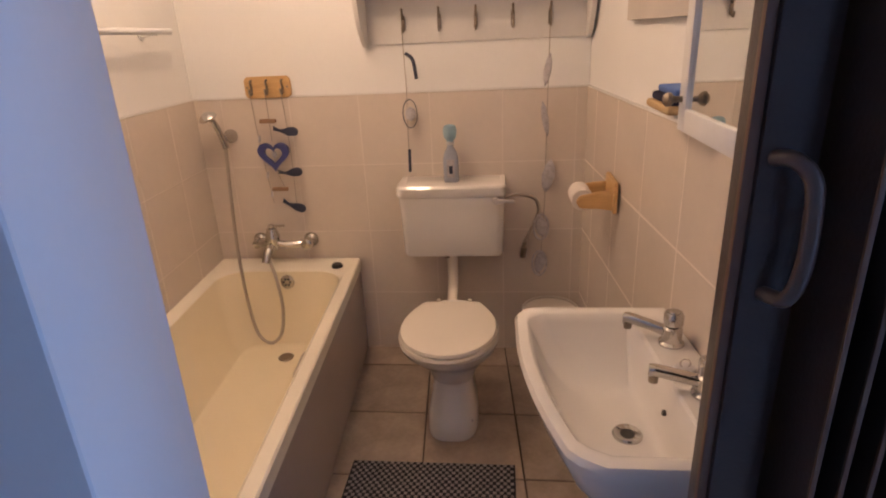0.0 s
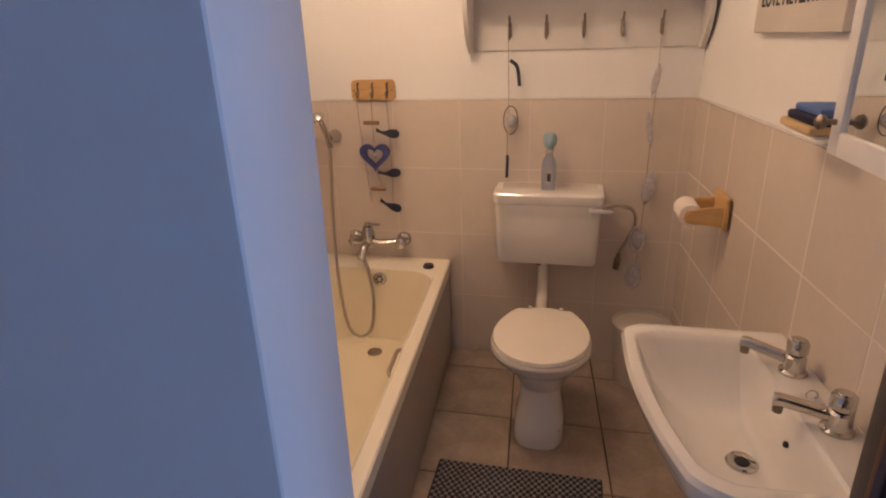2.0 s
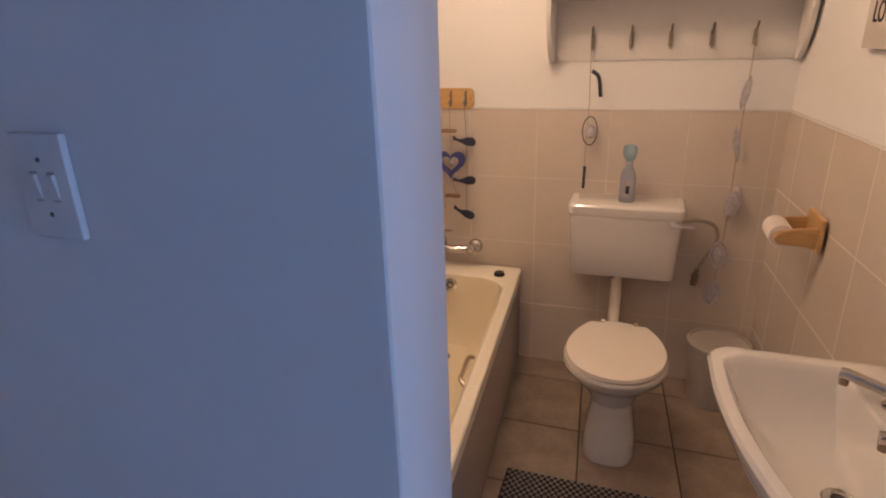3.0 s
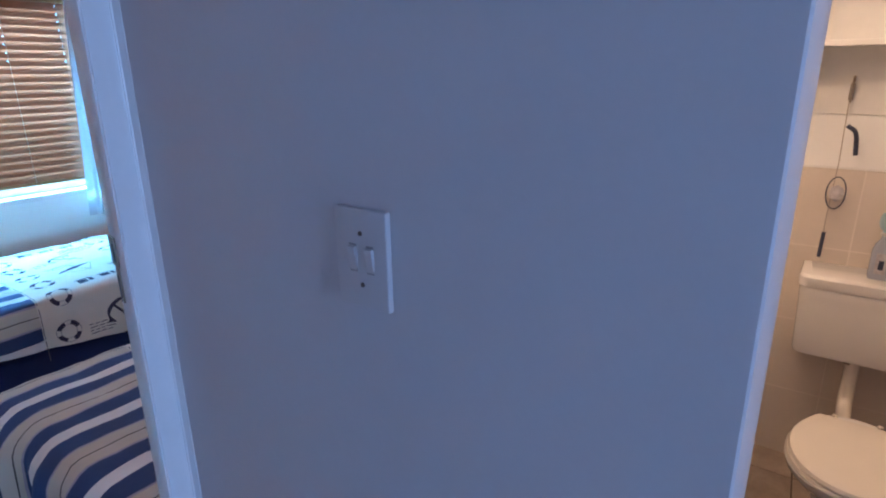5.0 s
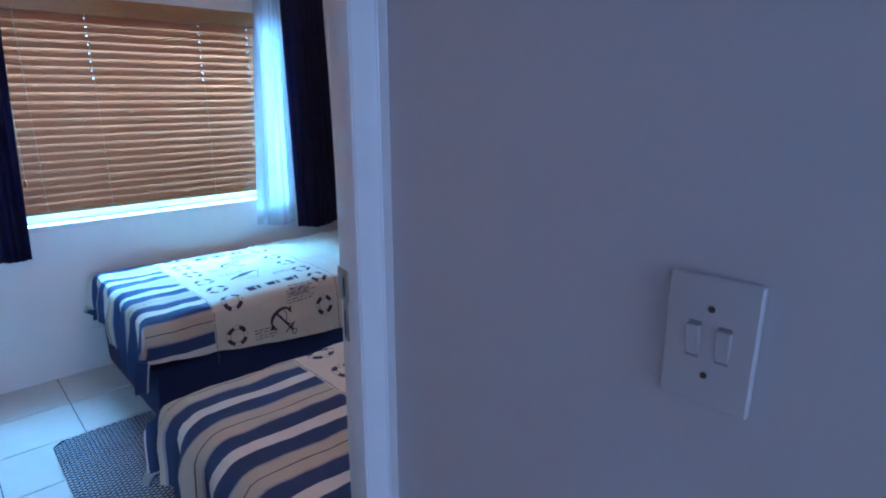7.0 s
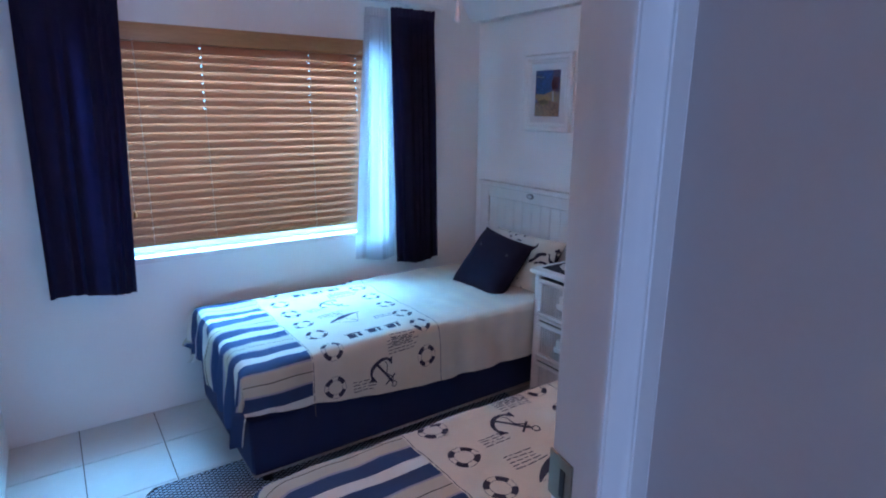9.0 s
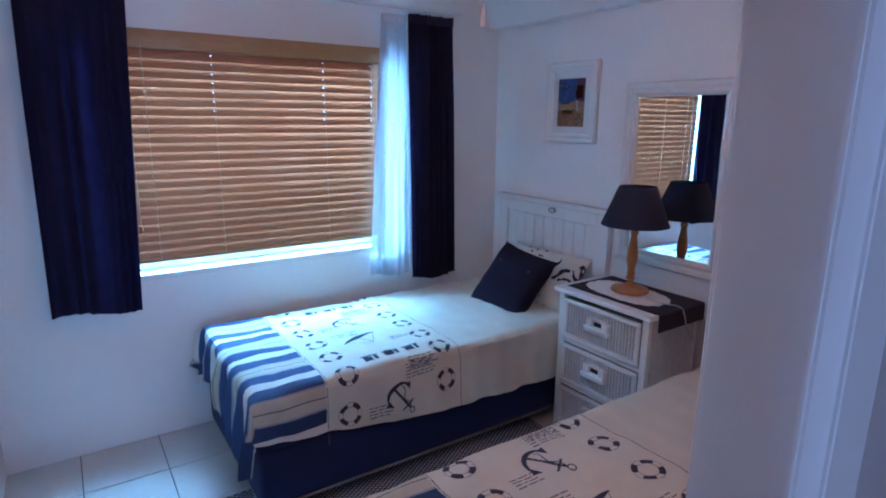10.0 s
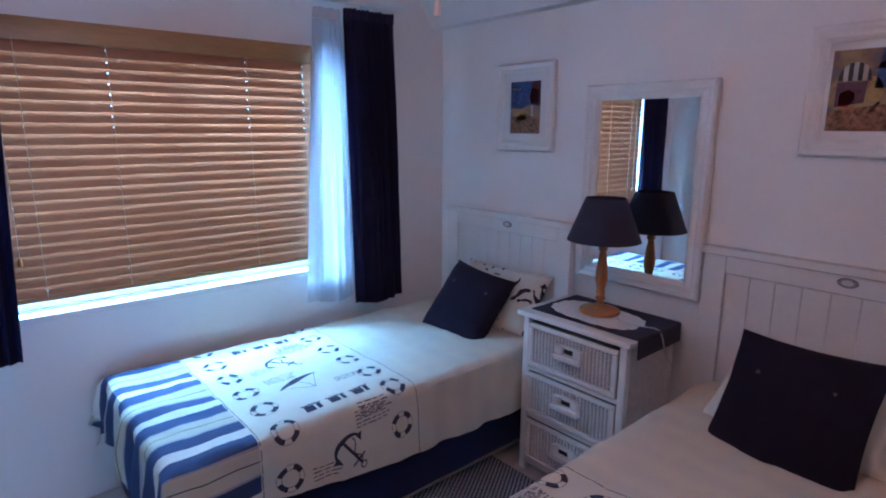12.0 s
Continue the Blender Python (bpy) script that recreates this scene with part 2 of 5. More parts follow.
def painting_material(name, seed, cols):
    """Loose abstract daubs in a few colours."""
    m = mat(name, cols[0], 0.6, bump=0.05)
    n, k = m.node_tree.nodes, m.node_tree.links
    v = n.new("ShaderNodeTexNoise")
    v.inputs["Scale"].default_value, v.inputs["Detail"].default_value = 9, 3
    mp = n.new("ShaderNodeMapping")
    mp.inputs["Location"].default_value = (seed, seed * 2, seed)
    k.new(n["Texture Coordinate"].outputs["Object"], mp.inputs[0])
    k.new(mp.outputs[0], v.inputs["Vector"])
    ramp = n.new("ShaderNodeValToRGB")
    ramp.color_ramp.interpolation = "B_SPLINE"
    e = ramp.color_ramp.elements
    e[0].position, e[0].color = 0.3, (*cols[0], 1)
    e[1].position, e[1].color = 0.7, (*cols[-1], 1)
    for i, c in enumerate(cols[1:-1]):
        x = e.new(0.3 + 0.4 * (i + 1) / (len(cols) - 1))
        x.color = (*c, 1)
    k.new(v.outputs["Fac"], ramp.inputs[0])
    k.new(ramp.outputs[0], n["Hue/Saturation/Value"].inputs["Color"])
    return m


def blotch_material():
    """Cream cotton with bold navy brush marks."""
    m = mat("printed_slip", (0.70, 0.66, 0.58), 0.9, vary=0.08, scale=12, fine=400, bump=0.15)
    n, k = m.node_tree.nodes, m.node_tree.links
    v = n.new("ShaderNodeTexNoise")
    v.inputs["Scale"].default_value, v.inputs["Detail"].default_value, v.inputs["Distortion"].default_value = 13, 1, 1.2
    k.new(n["Texture Coordinate"].outputs["Object"], v.inputs["Vector"])
    ramp = n.new("ShaderNodeValToRGB")
    ramp.color_ramp.interpolation = "CONSTANT"
    e = ramp.color_ramp.elements
    e[0].color, e[1].position, e[1].color = (0.70, 0.66, 0.58, 1), 0.61, (0.03, 0.028, 0.05, 1)
    k.new(v.outputs["Fac"], ramp.inputs[0])
    k.new(ramp.outputs[0], n["Hue/Saturation/Value"].inputs["Color"])
    return m


M_SLIP = blotch_material()


# ---- mesh helpers ----
def mesh_of(bm, name, material, smooth=True):
    me = bpy.data.meshes.new(name)
    bmesh.ops.recalc_face_normals(bm, faces=bm.faces)
    bm.to_mesh(me)
    bm.free()
    if material:
        me.materials.append(material)
    if smooth:
        for f in me.polygons:
            f.use_smooth = True
        me.set_sharp_from_angle(angle=radians(35))
    return me


def part(name, bm, material, parent=None, label="", smooth=True):
    ob = new(name, mesh_of(bm, name, material, smooth))
    if parent:
        ob.parent = parent
    return tagged(ob, label) if label else ob


def thing(name, at, label, category, group="", rz=0.0):
    ob = new(name)
    ob.empty_display_size = 0.05
    ob.matrix_basis = pose(*at, 0, 0, rz)
    return tagged(ob, label, category, group)


def box(x0, x1, y0, y1, z0, z1, bevel=0.0, bm=None, seg=2):
    own = bmesh.new()
    bmesh.ops.create_cube(own, size=1)
    for v in own.verts:
        v.co = Vector((x0 + (v.co.x + 0.5) * (x1 - x0), y0 + (v.co.y + 0.5) * (y1 - y0), z0 + (v.co.z + 0.5) * (z1 - z0)))
    if bevel:
        bmesh.ops.bevel(own, geom=own.edges[:], offset=bevel, segments=seg, affect="EDGES", profile=0.6)
    return merge(bm, own)


def merge(bm, own):
    if bm is None:
        return own
    me = bpy.data.meshes.new("tmp")
    own.to_mesh(me)
    own.free()
    bm.from_mesh(me)
    bpy.data.meshes.remove(me)
    return bm


def lathe(profile, n=32, bm=None, m=None):
    """Turned body from (radius, height) pairs round z."""
    own = bmesh.new()
    rings = []
    for r, z in profile:
        rings.append([own.verts.new((r * math.cos(2 * math.pi * i / n), r * math.sin(2 * math.pi * i / n), z)) for i in range(n)])
    for a, b in zip(rings, rings[1:]):
        for i in range(n):
            own.faces.new((a[i], a[(i + 1) % n], b[(i + 1) % n], b[i]))
    for ring in (rings[0], rings[-1]):
        if (ring[0].co.xy).length > 1e-4:
            own.faces.new(ring)
    bmesh.ops.remove_doubles(own, verts=own.verts, dist=1e-5)
    if m:
        bmesh.ops.transform(own, matrix=m, verts=own.verts)
    return merge(bm, own)


def tube(points, radius, n=10, bm=None, closed=False):
    own = bmesh.new()
    pts = [Vector(q) for q in points]
    rings = []
    side = None
    for i, q in enumerate(pts):
        d = (pts[min(i + 1, len(pts) - 1)] - pts[max(i - 1, 0)]).normalized()
        if side is None:
            side = d.orthogonal().normalized()
        side = (side - d * side.dot(d)).normalized()
        up = d.cross(side)
        r = radius(i / (len(pts) - 1)) if callable(radius) else radius
        rings.append([own.verts.new(q + side * r * math.cos(2 * math.pi * j / n) + up * r * math.sin(2 * math.pi * j / n)) for j in range(n)])
    for a, b in zip(rings, rings[1:]):
        for j in range(n):
            own.faces.new((a[j], a[(j + 1) % n], b[(j + 1) % n], b[j]))
    own.faces.new(rings[0])
    own.faces.new(rings[-1])
    return merge(bm, own)


def smooth_path(points, steps=8):
    """Catmull-Rom through the points."""
    p = [Vector(q) for q in points]
    p = [2 * p[0] - p[1]] + p + [2 * p[-1] - p[-2]]
    out = []
    for a, b, c, d in zip(p, p[1:], p[2:], p[3:]):
        for i in range(steps):
            t = i / steps
            out.append(0.5 * ((2 * b) + (c - a) * t + (2 * a - 5 * b + 4 * c - d) * t * t + (3 * b - a - 3 * c + d) * t ** 3))
    return out + [p[-2]]


def prism(outline, depth, axis="y", at=0.0, bevel=0.0, bm=None):
    """Outline in the two other axes, extruded along one axis from at."""
    own = bmesh.new()
    put = {"x": lambda a, b, d: (d, a, b), "y": lambda a, b, d: (a, d, b), "z": lambda a, b, d: (a, b, d)}[axis]
    f = own.faces.new([own.verts.new(put(a, b, at)) for a, b in outline])
    r = bmesh.ops.extrude_face_region(own, geom=[f])
    d = Vector(put(0, 0, depth))
    bmesh.ops.translate(own, vec=d, verts=[g for g in r["geom"] if isinstance(g, bmesh.types.BMVert)])
    if bevel:
        bmesh.ops.bevel(own, geom=[e for e in own.edges if e.calc_face_angle(0) > 0.6], offset=bevel, segments=2, affect="EDGES")
    return merge(bm, own)


def loft(sections, cap=True, bm=None):
    """Closed rings of equal length joined in turn."""
    own = bmesh.new()
    rings = [[own.verts.new(q) for q in s] for s in sections]
    n = len(rings[0])
    for a, b in zip(rings, rings[1:]):
        for i in range(n):
            own.faces.new((a[i], a[(i + 1) % n], b[(i + 1) % n], b[i]))
    if cap is True:
        own.faces.new(rings[0])
    if cap:
        own.faces.new(rings[-1])
    return merge(bm, own)


def rounded(x0, x1, y0, y1, r, n=6):
    """Ring of a rounded rectangle, counter-clockwise. r: one radius, or four from the upper right on."""
    rs = [r] * 4 if isinstance(r, (int, float)) else r
    out = []
    for (cx, cy, a0), q in zip(((x1, y1, 0), (x0, y1, 90), (x0, y0, 180), (x1, y0, 270)), rs):
        ox = cx - q if cx == x1 else cx + q
        oy = cy - q if cy == y1 else cy + q
        for i in range(n + 1):
            a = radians(a0 + 90 * i / n)
            out.append((ox + q * math.cos(a), oy + q * math.sin(a)))
    return out


def structure(name, bm, material, label, category="wall", smooth=False):
    ob = part(name, bm, material, None, label, smooth)
    return tagged(ob, label, category, kind="structure")


# ---- the rooms ----
BACK = 2.572          # bathroom's far wall
SKEW = 0.07           # the bathroom's side walls run slightly off square
TOP = 2.32            # ceilings
def skew(x, y):
    return x + SKEW * (BACK - y)


structure("ground", box(-60, 60, -60, 60, -0.4, -0.25), M_EARTH, "dry sandy ground outside the house", "ground")
structure("floor_hall", box(-1.03, 4.6, -0.8, 0.645, -0.15, 0.0), M_BFLOOR, "pale tiled hall floor", "floor")
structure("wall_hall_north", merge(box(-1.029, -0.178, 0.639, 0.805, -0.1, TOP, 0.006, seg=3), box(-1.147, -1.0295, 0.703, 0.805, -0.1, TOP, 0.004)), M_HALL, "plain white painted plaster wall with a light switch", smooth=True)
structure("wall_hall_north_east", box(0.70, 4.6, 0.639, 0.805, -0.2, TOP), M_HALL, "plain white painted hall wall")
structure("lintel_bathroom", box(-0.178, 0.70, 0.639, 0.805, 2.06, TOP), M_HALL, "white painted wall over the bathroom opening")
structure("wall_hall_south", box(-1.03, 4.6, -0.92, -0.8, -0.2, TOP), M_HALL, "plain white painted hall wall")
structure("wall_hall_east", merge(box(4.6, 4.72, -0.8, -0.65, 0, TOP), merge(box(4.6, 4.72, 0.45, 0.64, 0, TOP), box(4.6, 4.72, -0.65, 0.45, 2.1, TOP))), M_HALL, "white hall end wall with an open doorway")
structure("ceiling_hall", box(-1.03, 4.72, -0.92, 0.70, TOP, TOP + 0.1), M_CEIL, "plain white hall ceiling", "ceiling")

# bathroom shell
def side_wall(name, x, out, label):
    """A slab along the skewed side of the bathroom; out: which way it is thick."""
    o = [(skew(x, BACK), BACK), (skew(x, 0.806), 0.806), (skew(x, 0.806) + out * 0.07, 0.806), (skew(x, BACK) + out * 0.07, BACK)]
    return structure(name, prism(o, TOP + 0.2, "z", -0.2), M_WALL, label)


XL, XR = -1.068, 0.535
w_back = structure("wall_bathroom_north", box(XL - 0.07, XR + 0.2, BACK, BACK + 0.07, -0.2, TOP), M_WALL, "white plaster wall tiled in beige to chest height")
w_left = side_wall("wall_bathroom_west", XL, -1, "white plaster wall above beige tiles beside the bath")
w_right = side_wall("wall_bathroom_east", XR, 1, "white plaster wall above beige tiles by the basin")
structure("wall_bathroom_south", box(-0.94, -0.188, 0.8055, 0.8095, 0, TOP), M_WALL, "white inner face of the wall by the door")
f_bath = structure("floor_bathroom", box(-1.0, 0.75, 0.645, BACK, -0.15, -0.004), M_FGROUT, "beige ceramic floor tiles with dark grout", "floor")
structure("ceiling_bathroom", box(XL + 0.0, 0.85, 0.7005, BACK, TOP, TOP + 0.1), M_CEIL, "plain white bathroom ceiling", "ceiling")

# bedroom shell
BX, BY0, BY1, BE = -3.86, -0.10, 2.65, -1.10
WY0, WY1, WZ0, WZ1 = 0.40, 1.93, 0.806, 1.935
win = box(BX - 0.22, BX, BY0 - 0.1, BY1 + 0.1, -0.2, WZ0)
box(BX - 0.22, BX, BY0 - 0.1, BY1 + 0.1, WZ1, TOP, bm=win)
box(BX - 0.22, BX, BY0 - 0.1, WY0, WZ0, WZ1, bm=win)
box(BX - 0.22, BX, WY1, BY1 + 0.1, WZ0, WZ1, bm=win)
structure("wall_bedroom_west", win, M_WALL, "white painted bedroom wall with a wide window")
structure("wall_bedroom_north", box(BX, BE + 0.1, BY1, BY1 + 0.1, -0.2, TOP), M_WALL, "white painted wall behind the headboards")
structure("wall_bedroom_south", box(BX, -1.10, BY0 - 0.1, BY0, -0.2, TOP), M_WALL, "white painted bedroom side wall")
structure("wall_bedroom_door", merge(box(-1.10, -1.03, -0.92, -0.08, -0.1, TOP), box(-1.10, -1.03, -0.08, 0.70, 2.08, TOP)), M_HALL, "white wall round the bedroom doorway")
f_bed = structure("floor_bedroom", box(BX, -1.0305, BY0, BY1, -0.15, -0.004), M_FGROUT, "pale ceramic tiled bedroom floor with dark joints", "floor")
ceil = box(BX, -1.0685, BY0, BY1, TOP, TOP + 0.1)
prism([(BY1, 2.11), (BY1, TOP), (BY1 - 0.21, TOP), (BY1 - 0.075, 2.11)], BE - BX, "x", BX, bm=ceil)
structure("ceiling_bedroom", ceil, M_CEIL, "white bedroom ceiling with a boxed sloping edge", "ceiling")


# ---- doorway of the bedroom ----
def door_frame():
    """Pressed steel frame: a stepped jamb on each side, head over, strike plate."""
    plan = [(-1.098, 0.6035), (-1.034, 0.5895), (-1.029, 0.5915), (-1.0285, 0.612), (-1.0315, 0.629), (-1.030, 0.634), (-1.012, 0.6385), (-1.012, 0.66), (-1.035, 0.702), (-1.150, 0.702), (-1.150, 0.686), (-1.145, 0.680), (-1.103, 0.670), (-1.103, 0.608)]
    fr = structure("door_frame_bedroom", prism(plan, 2.08, "z", bevel=0.002), M_FRAME, "white enamelled pressed steel door frame", "door frame", True)
    part("far_jamb", prism([(-1.025, -0.02), (-1.025, -0.08), (-1.106, -0.08), (-1.106, -0.05), (-1.085, -0.05), (-1.075, -0.02)], 2.035, "z", bevel=0.003), M_FRAME, fr)
    part("head", box(-1.104, -1.027, -0.078, 0.645, 2.036, 2.078, 0.004), M_FRAME, fr)
    m = pose(-1.0795, 0.5985, 1.210, 0, 0, -12.5)
    pl = box(-0.023, 0.014, -0.0016, 0.0012, -0.020, 0.030, 0.001)
    box(-0.006, 0.008, -0.0016, 0.0012, -0.082, -0.0205, 0.001, pl)
    pl.transform(m)
    k = part("strike_plate", pl, M_STEEL, fr, "dark worn steel strike plate")
    # Black slips on the plate: shade in the latch holes put into colour.
    for z0, z1 in ((-0.012, 0.018), (-0.074, -0.034)):
        hole = box(-0.003, 0.0045, -0.0024, -0.0015, z0, z1)
        hole.transform(m)
        part("latch_hole", hole, M_BLACK, k)


door_frame()


def light_switch():
    sw = thing("light_switch", (-0.569, 0.6385, 1.2855), "white plastic two-gang light switch on the painted wall", "light switch")
    part("plate", box(-0.0375, 0.0375, -0.009, 0, -0.0575, 0.0575, 0.0025, seg=3), M_PLATE, sw)
    for x, z in ((-0.012, 0.001), (0.013, 0.001)):
        r = prism([(-0.0095, -0.014), (-0.0135, 0.0145), (-0.004, 0.0145), (-0.004, -0.014)], 0.0115, "x", x - 0.00575, 0.0008)
        part("rocker", r, M_PLATE, sw)
        # Grey slip over the plate: shade round the rocker put into colour.
        part("rocker_gap", box(x - 0.0055, x + 0.0055, -0.0093, -0.0085, z - 0.0165, z + 0.0165), M_GAPSHADE, sw)
    for z in (-0.030, 0.030):
        part("screw", lathe([(0, 0.0012), (0.0026, 0.001), (0.0030, 0)], 12, m=pose(0.0, -0.009, z, 90)), M_HANDLE, sw, "dark screw head")


light_switch()


def folding_door():
    d = thing("folding_door", (0.418, 0.780, 0), "dark brown concertina folding door pushed open", "door")
    part("lead_post", box(0.0, 0.050, -0.009, 0.050, 0.02, 2.04, 0.004), M_DARK, d)
    part("edge_trim", box(-0.010, -0.0003, -0.004, 0.004, 0.02, 2.04, 0.001), M_LITEDGE, d, "brown edge strip with lamp light in its colour")
    h = smooth_path([(0.012, -0.008, 1.246), (0.022, -0.026, 1.247), (0.033, -0.037, 1.232), (0.037, -0.038, 1.20), (0.037, -0.038, 1.155), (0.030, -0.033, 1.124), (0.020, -0.008, 1.118)], 6)
    part("pull_handle", tube(h, 0.0075, 12), M_HANDLE, d, "bronze-coloured moulded pull handle")
    for i in range(7):
        x = 0.060 + i * 0.026
        part("fold", prism([(x, 0.045), (x + 0.011, -0.055), (x + 0.015, -0.055), (x + 0.026, 0.045), (x + 0.021, 0.045), (x + 0.013, -0.040), (x + 0.005, 0.045)], 2.02, "z", 0.02), M_DARK, d)
        part("hinge_strip", box(x + 0.0105, x + 0.0155, -0.059, -0.0555, 0.02, 2.04, 0.001), M_LITEDGE, d)
    part("top_track", box(-0.59, 0.281, -0.015, 0.015, 2.042, 2.058), M_DARK, d)


folding_door()


# ---- bathroom things ----
def bathtub():
    b = thing("bathtub", (0, 0, 0), "cream acrylic bathtub with a wide flat rim", "bathtub")
    x0, y1, y0, zt = XL, BACK - 0.012, 0.88, 0.452
    xr = lambda y: skew(-0.425, y)
    xl = lambda y: skew(x0 + 0.008, y)
    n = 6

    def ring(l, r, f, k, rad, z):
        out = []
        ya, yb = y0 + f, y1 - k
        w = xr(1.6) - xl(1.6) - l - r
        for px, py in rounded(0, w, 0, yb - ya, rad or 0.001, n):
            y = ya + py
            out.append((xl(y) + l + px * (xr(y) - xl(y) - l - r) / w, y, z))
        return out

    secs = [ring(0, 0, 0, 0, 0, zt - 0.05), ring(0, 0, 0, 0, 0.012, zt - 0.006), ring(0.005, 0.005, 0.005, 0.004, 0.014, zt),
            ring(0.040, 0.040, 0.09, 0.115, 0.10, zt), ring(0.054, 0.053, 0.105, 0.130, 0.11, zt - 0.012)]
    part("rim", loft(secs, cap=False), M_RIM, b)
    secs = [ring(0.054, 0.053, 0.105, 0.130, 0.11, zt - 0.012), ring(0.072, 0.072, 0.14, 0.147, 0.12, zt - 0.12), ring(0.10, 0.11, 0.22, 0.165, 0.12, 0.17),
            ring(0.13, 0.15, 0.27, 0.19, 0.10, 0.125), ring(0.17, 0.19, 0.34, 0.22, 0.08, 0.112)]
    part("basin", loft(secs, cap="end"), M_BATH, b, "deep cream-coloured tub interior")
    o = [(xr(y1), y1), (xr(y0), y0), (xr(y0) - 0.02, y0), (xr(y1) - 0.02, y1)]
    part("front_panel", prism([(x - 0.006, y) for x, y in o], zt - 0.052, "z", 0.002), M_PANEL, b, "glossy grey-beige tiled side panel")
    part("drain", lathe([(0, 0.004), (0.018, 0.004), (0.027, 0.006), (0.032, 0.002), (0.032, 0)], 24, m=pose(-0.711, 2.275, 0.114)), M_STEEL, b, "worn metal drain")
    ov = part("overflow", lathe([(0, 0.006), (0.022, 0.007), (0.030, 0.004), (0.031, 0)], 24, m=pose(-0.715, 2.418, 0.398, 82)), M_CHROME, b, "round chrome overflow grille")
    # Raised black dots, coloured as the shade inside the grille holes.
    for i in range(6):
        a = radians(60 * i)
        part("grille_hole", lathe([(0, 0.0085), (0.0055, 0.008), (0.0055, 0.005)], 10, m=pose(-0.715, 2.418, 0.398, 82) @ pose(0.014 * math.cos(a), 0.014 * math.sin(a), 0)), M_BLACK, ov)
    part("plug", lathe([(0, 0.016), (0.020, 0.014), (0.024, 0.006), (0.024, 0)], 20, m=pose(-0.501, 2.453, zt)), M_BLACK, b, "black rubber plug lying on the rim")
    pth = smooth_path([(-0.452, 1.80, 0.30), (-0.487, 1.82, 0.318), (-0.494, 1.89, 0.322), (-0.500, 1.97, 0.318), (-0.472, 2.00, 0.30)], 6)
    part("grip", tube(pth, 0.008, 8), M_HOSE, b, "metal grip bar")


bathtub()


def hand_shower():
    t = thing("bath_mixer", (-0.782, BACK - 0.006, 0.540), "chrome bath mixer tap with round wall flanges", "tap")
    bm = lathe([(0, -0.035), (0.020, -0.034), (0.026, -0.02), (0.031, 0.0), (0.031, 0.03), (0.024, 0.045), (0.021, 0.06), (0.0, 0.064)], 24, m=pose(0, -0.075, 0.015))
    tube(smooth_path([(-0.085, -0.045, -0.005), (-0.04, -0.07, 0.006), (0.0, -0.075, 0.01), (0.06, -0.075, 0.0), (0.145, -0.05, 0.0)], 5), 0.017, 14, bm)
    part("body", bm, M_CHROME, t)
    for x in (-0.085, 0.145):
        fl = part("flange", lathe([(0.032, 0), (0.033, 0.006), (0.027, 0.018), (0.019, 0.026), (0.019, 0.05), (0, 0.062)], 24, m=pose(x, 0, 0, 90)), M_CHROME, t)
        part("union_nut", lathe([(0.0225, 0.028), (0.0225, 0.044), (0.0205, 0.046), (0.0205, 0.026), (0.0225, 0.028)], 6, m=pose(x, 0, 0, 90)), M_CHROME, fl)
    part("control_knob", lathe([(0, 0.0), (0.024, 0.002), (0.028, 0.010), (0.025, 0.026), (0.017, 0.031), (0, 0.032)], 10, m=pose(0.145, -0.052, 0.0, 90)), M_CHROME, t, "ribbed chrome control knob")
    part("control_knob", lathe([(0, 0.0), (0.017, 0.002), (0.020, 0.008), (0.017, 0.018), (0, 0.020)], 10, m=pose(-0.085, -0.050, -0.005, 90)), M_CHROME, t, "ribbed chrome control knob")
    part("spout", tube(smooth_path([(0, -0.075, 0.0), (-0.006, -0.125, -0.012), (-0.012, -0.155, -0.055)], 6), 0.018, 14), M_CHROME, t)
    part("lever", box(-0.008, 0.058, -0.085, -0.066, 0.080, 0.090, 0.004), M_CHROME, t)
    part("diverter", lathe([(0.012, 0), (0.014, 0.006), (0.012, 0.016), (0, 0.018)], 14, m=pose(0, -0.075, 0.076)), M_CHROME, t)
    s = thing("hand_shower", (-0.948, BACK - 0.006, 0.999), "chrome hand shower hanging in a wall bracket", "shower")
    part("bracket", lathe([(0.028, 0), (0.028, 0.01), (0.016, 0.03), (0.012, 0.06), (0, 0.062)], 20, m=pose(0.025, 0, 0, 90)), M_CHROME, s)
    part("handle", tube([(0.022, -0.06, -0.04), (0.012, -0.075, 0.03), (0.0, -0.09, 0.078)], 0.013, 12), M_CHROME, s)
    part("spray_head", lathe([(0, 0), (0.03, 0), (0.038, 0.008), (0.03, 0.022), (0.012, 0.032), (0, 0.034)], 24, m=pose(-0.006, -0.105, 0.080, 12, -18)), M_CHROME, s)
    hose = smooth_path([(-0.928, 2.505, 0.965), (-0.928, 2.48, 0.80), (-0.920, 2.44, 0.60), (-0.905, 2.405, 0.45), (-0.885, 2.375, 0.32), (-0.850, 2.345, 0.19), (-0.795, 2.335, 0.148), (-0.745, 2.345, 0.19), (-0.735, 2.375, 0.30), (-0.757, 2.405, 0.42), (-0.787, 2.43, 0.495)], 8)
    ob = part("shower_hose", tube(hose, 0.0070, 10), M_HOSE)
    tagged(ob, "braided steel shower hose looping down into the tub", "hose")


hand_shower()


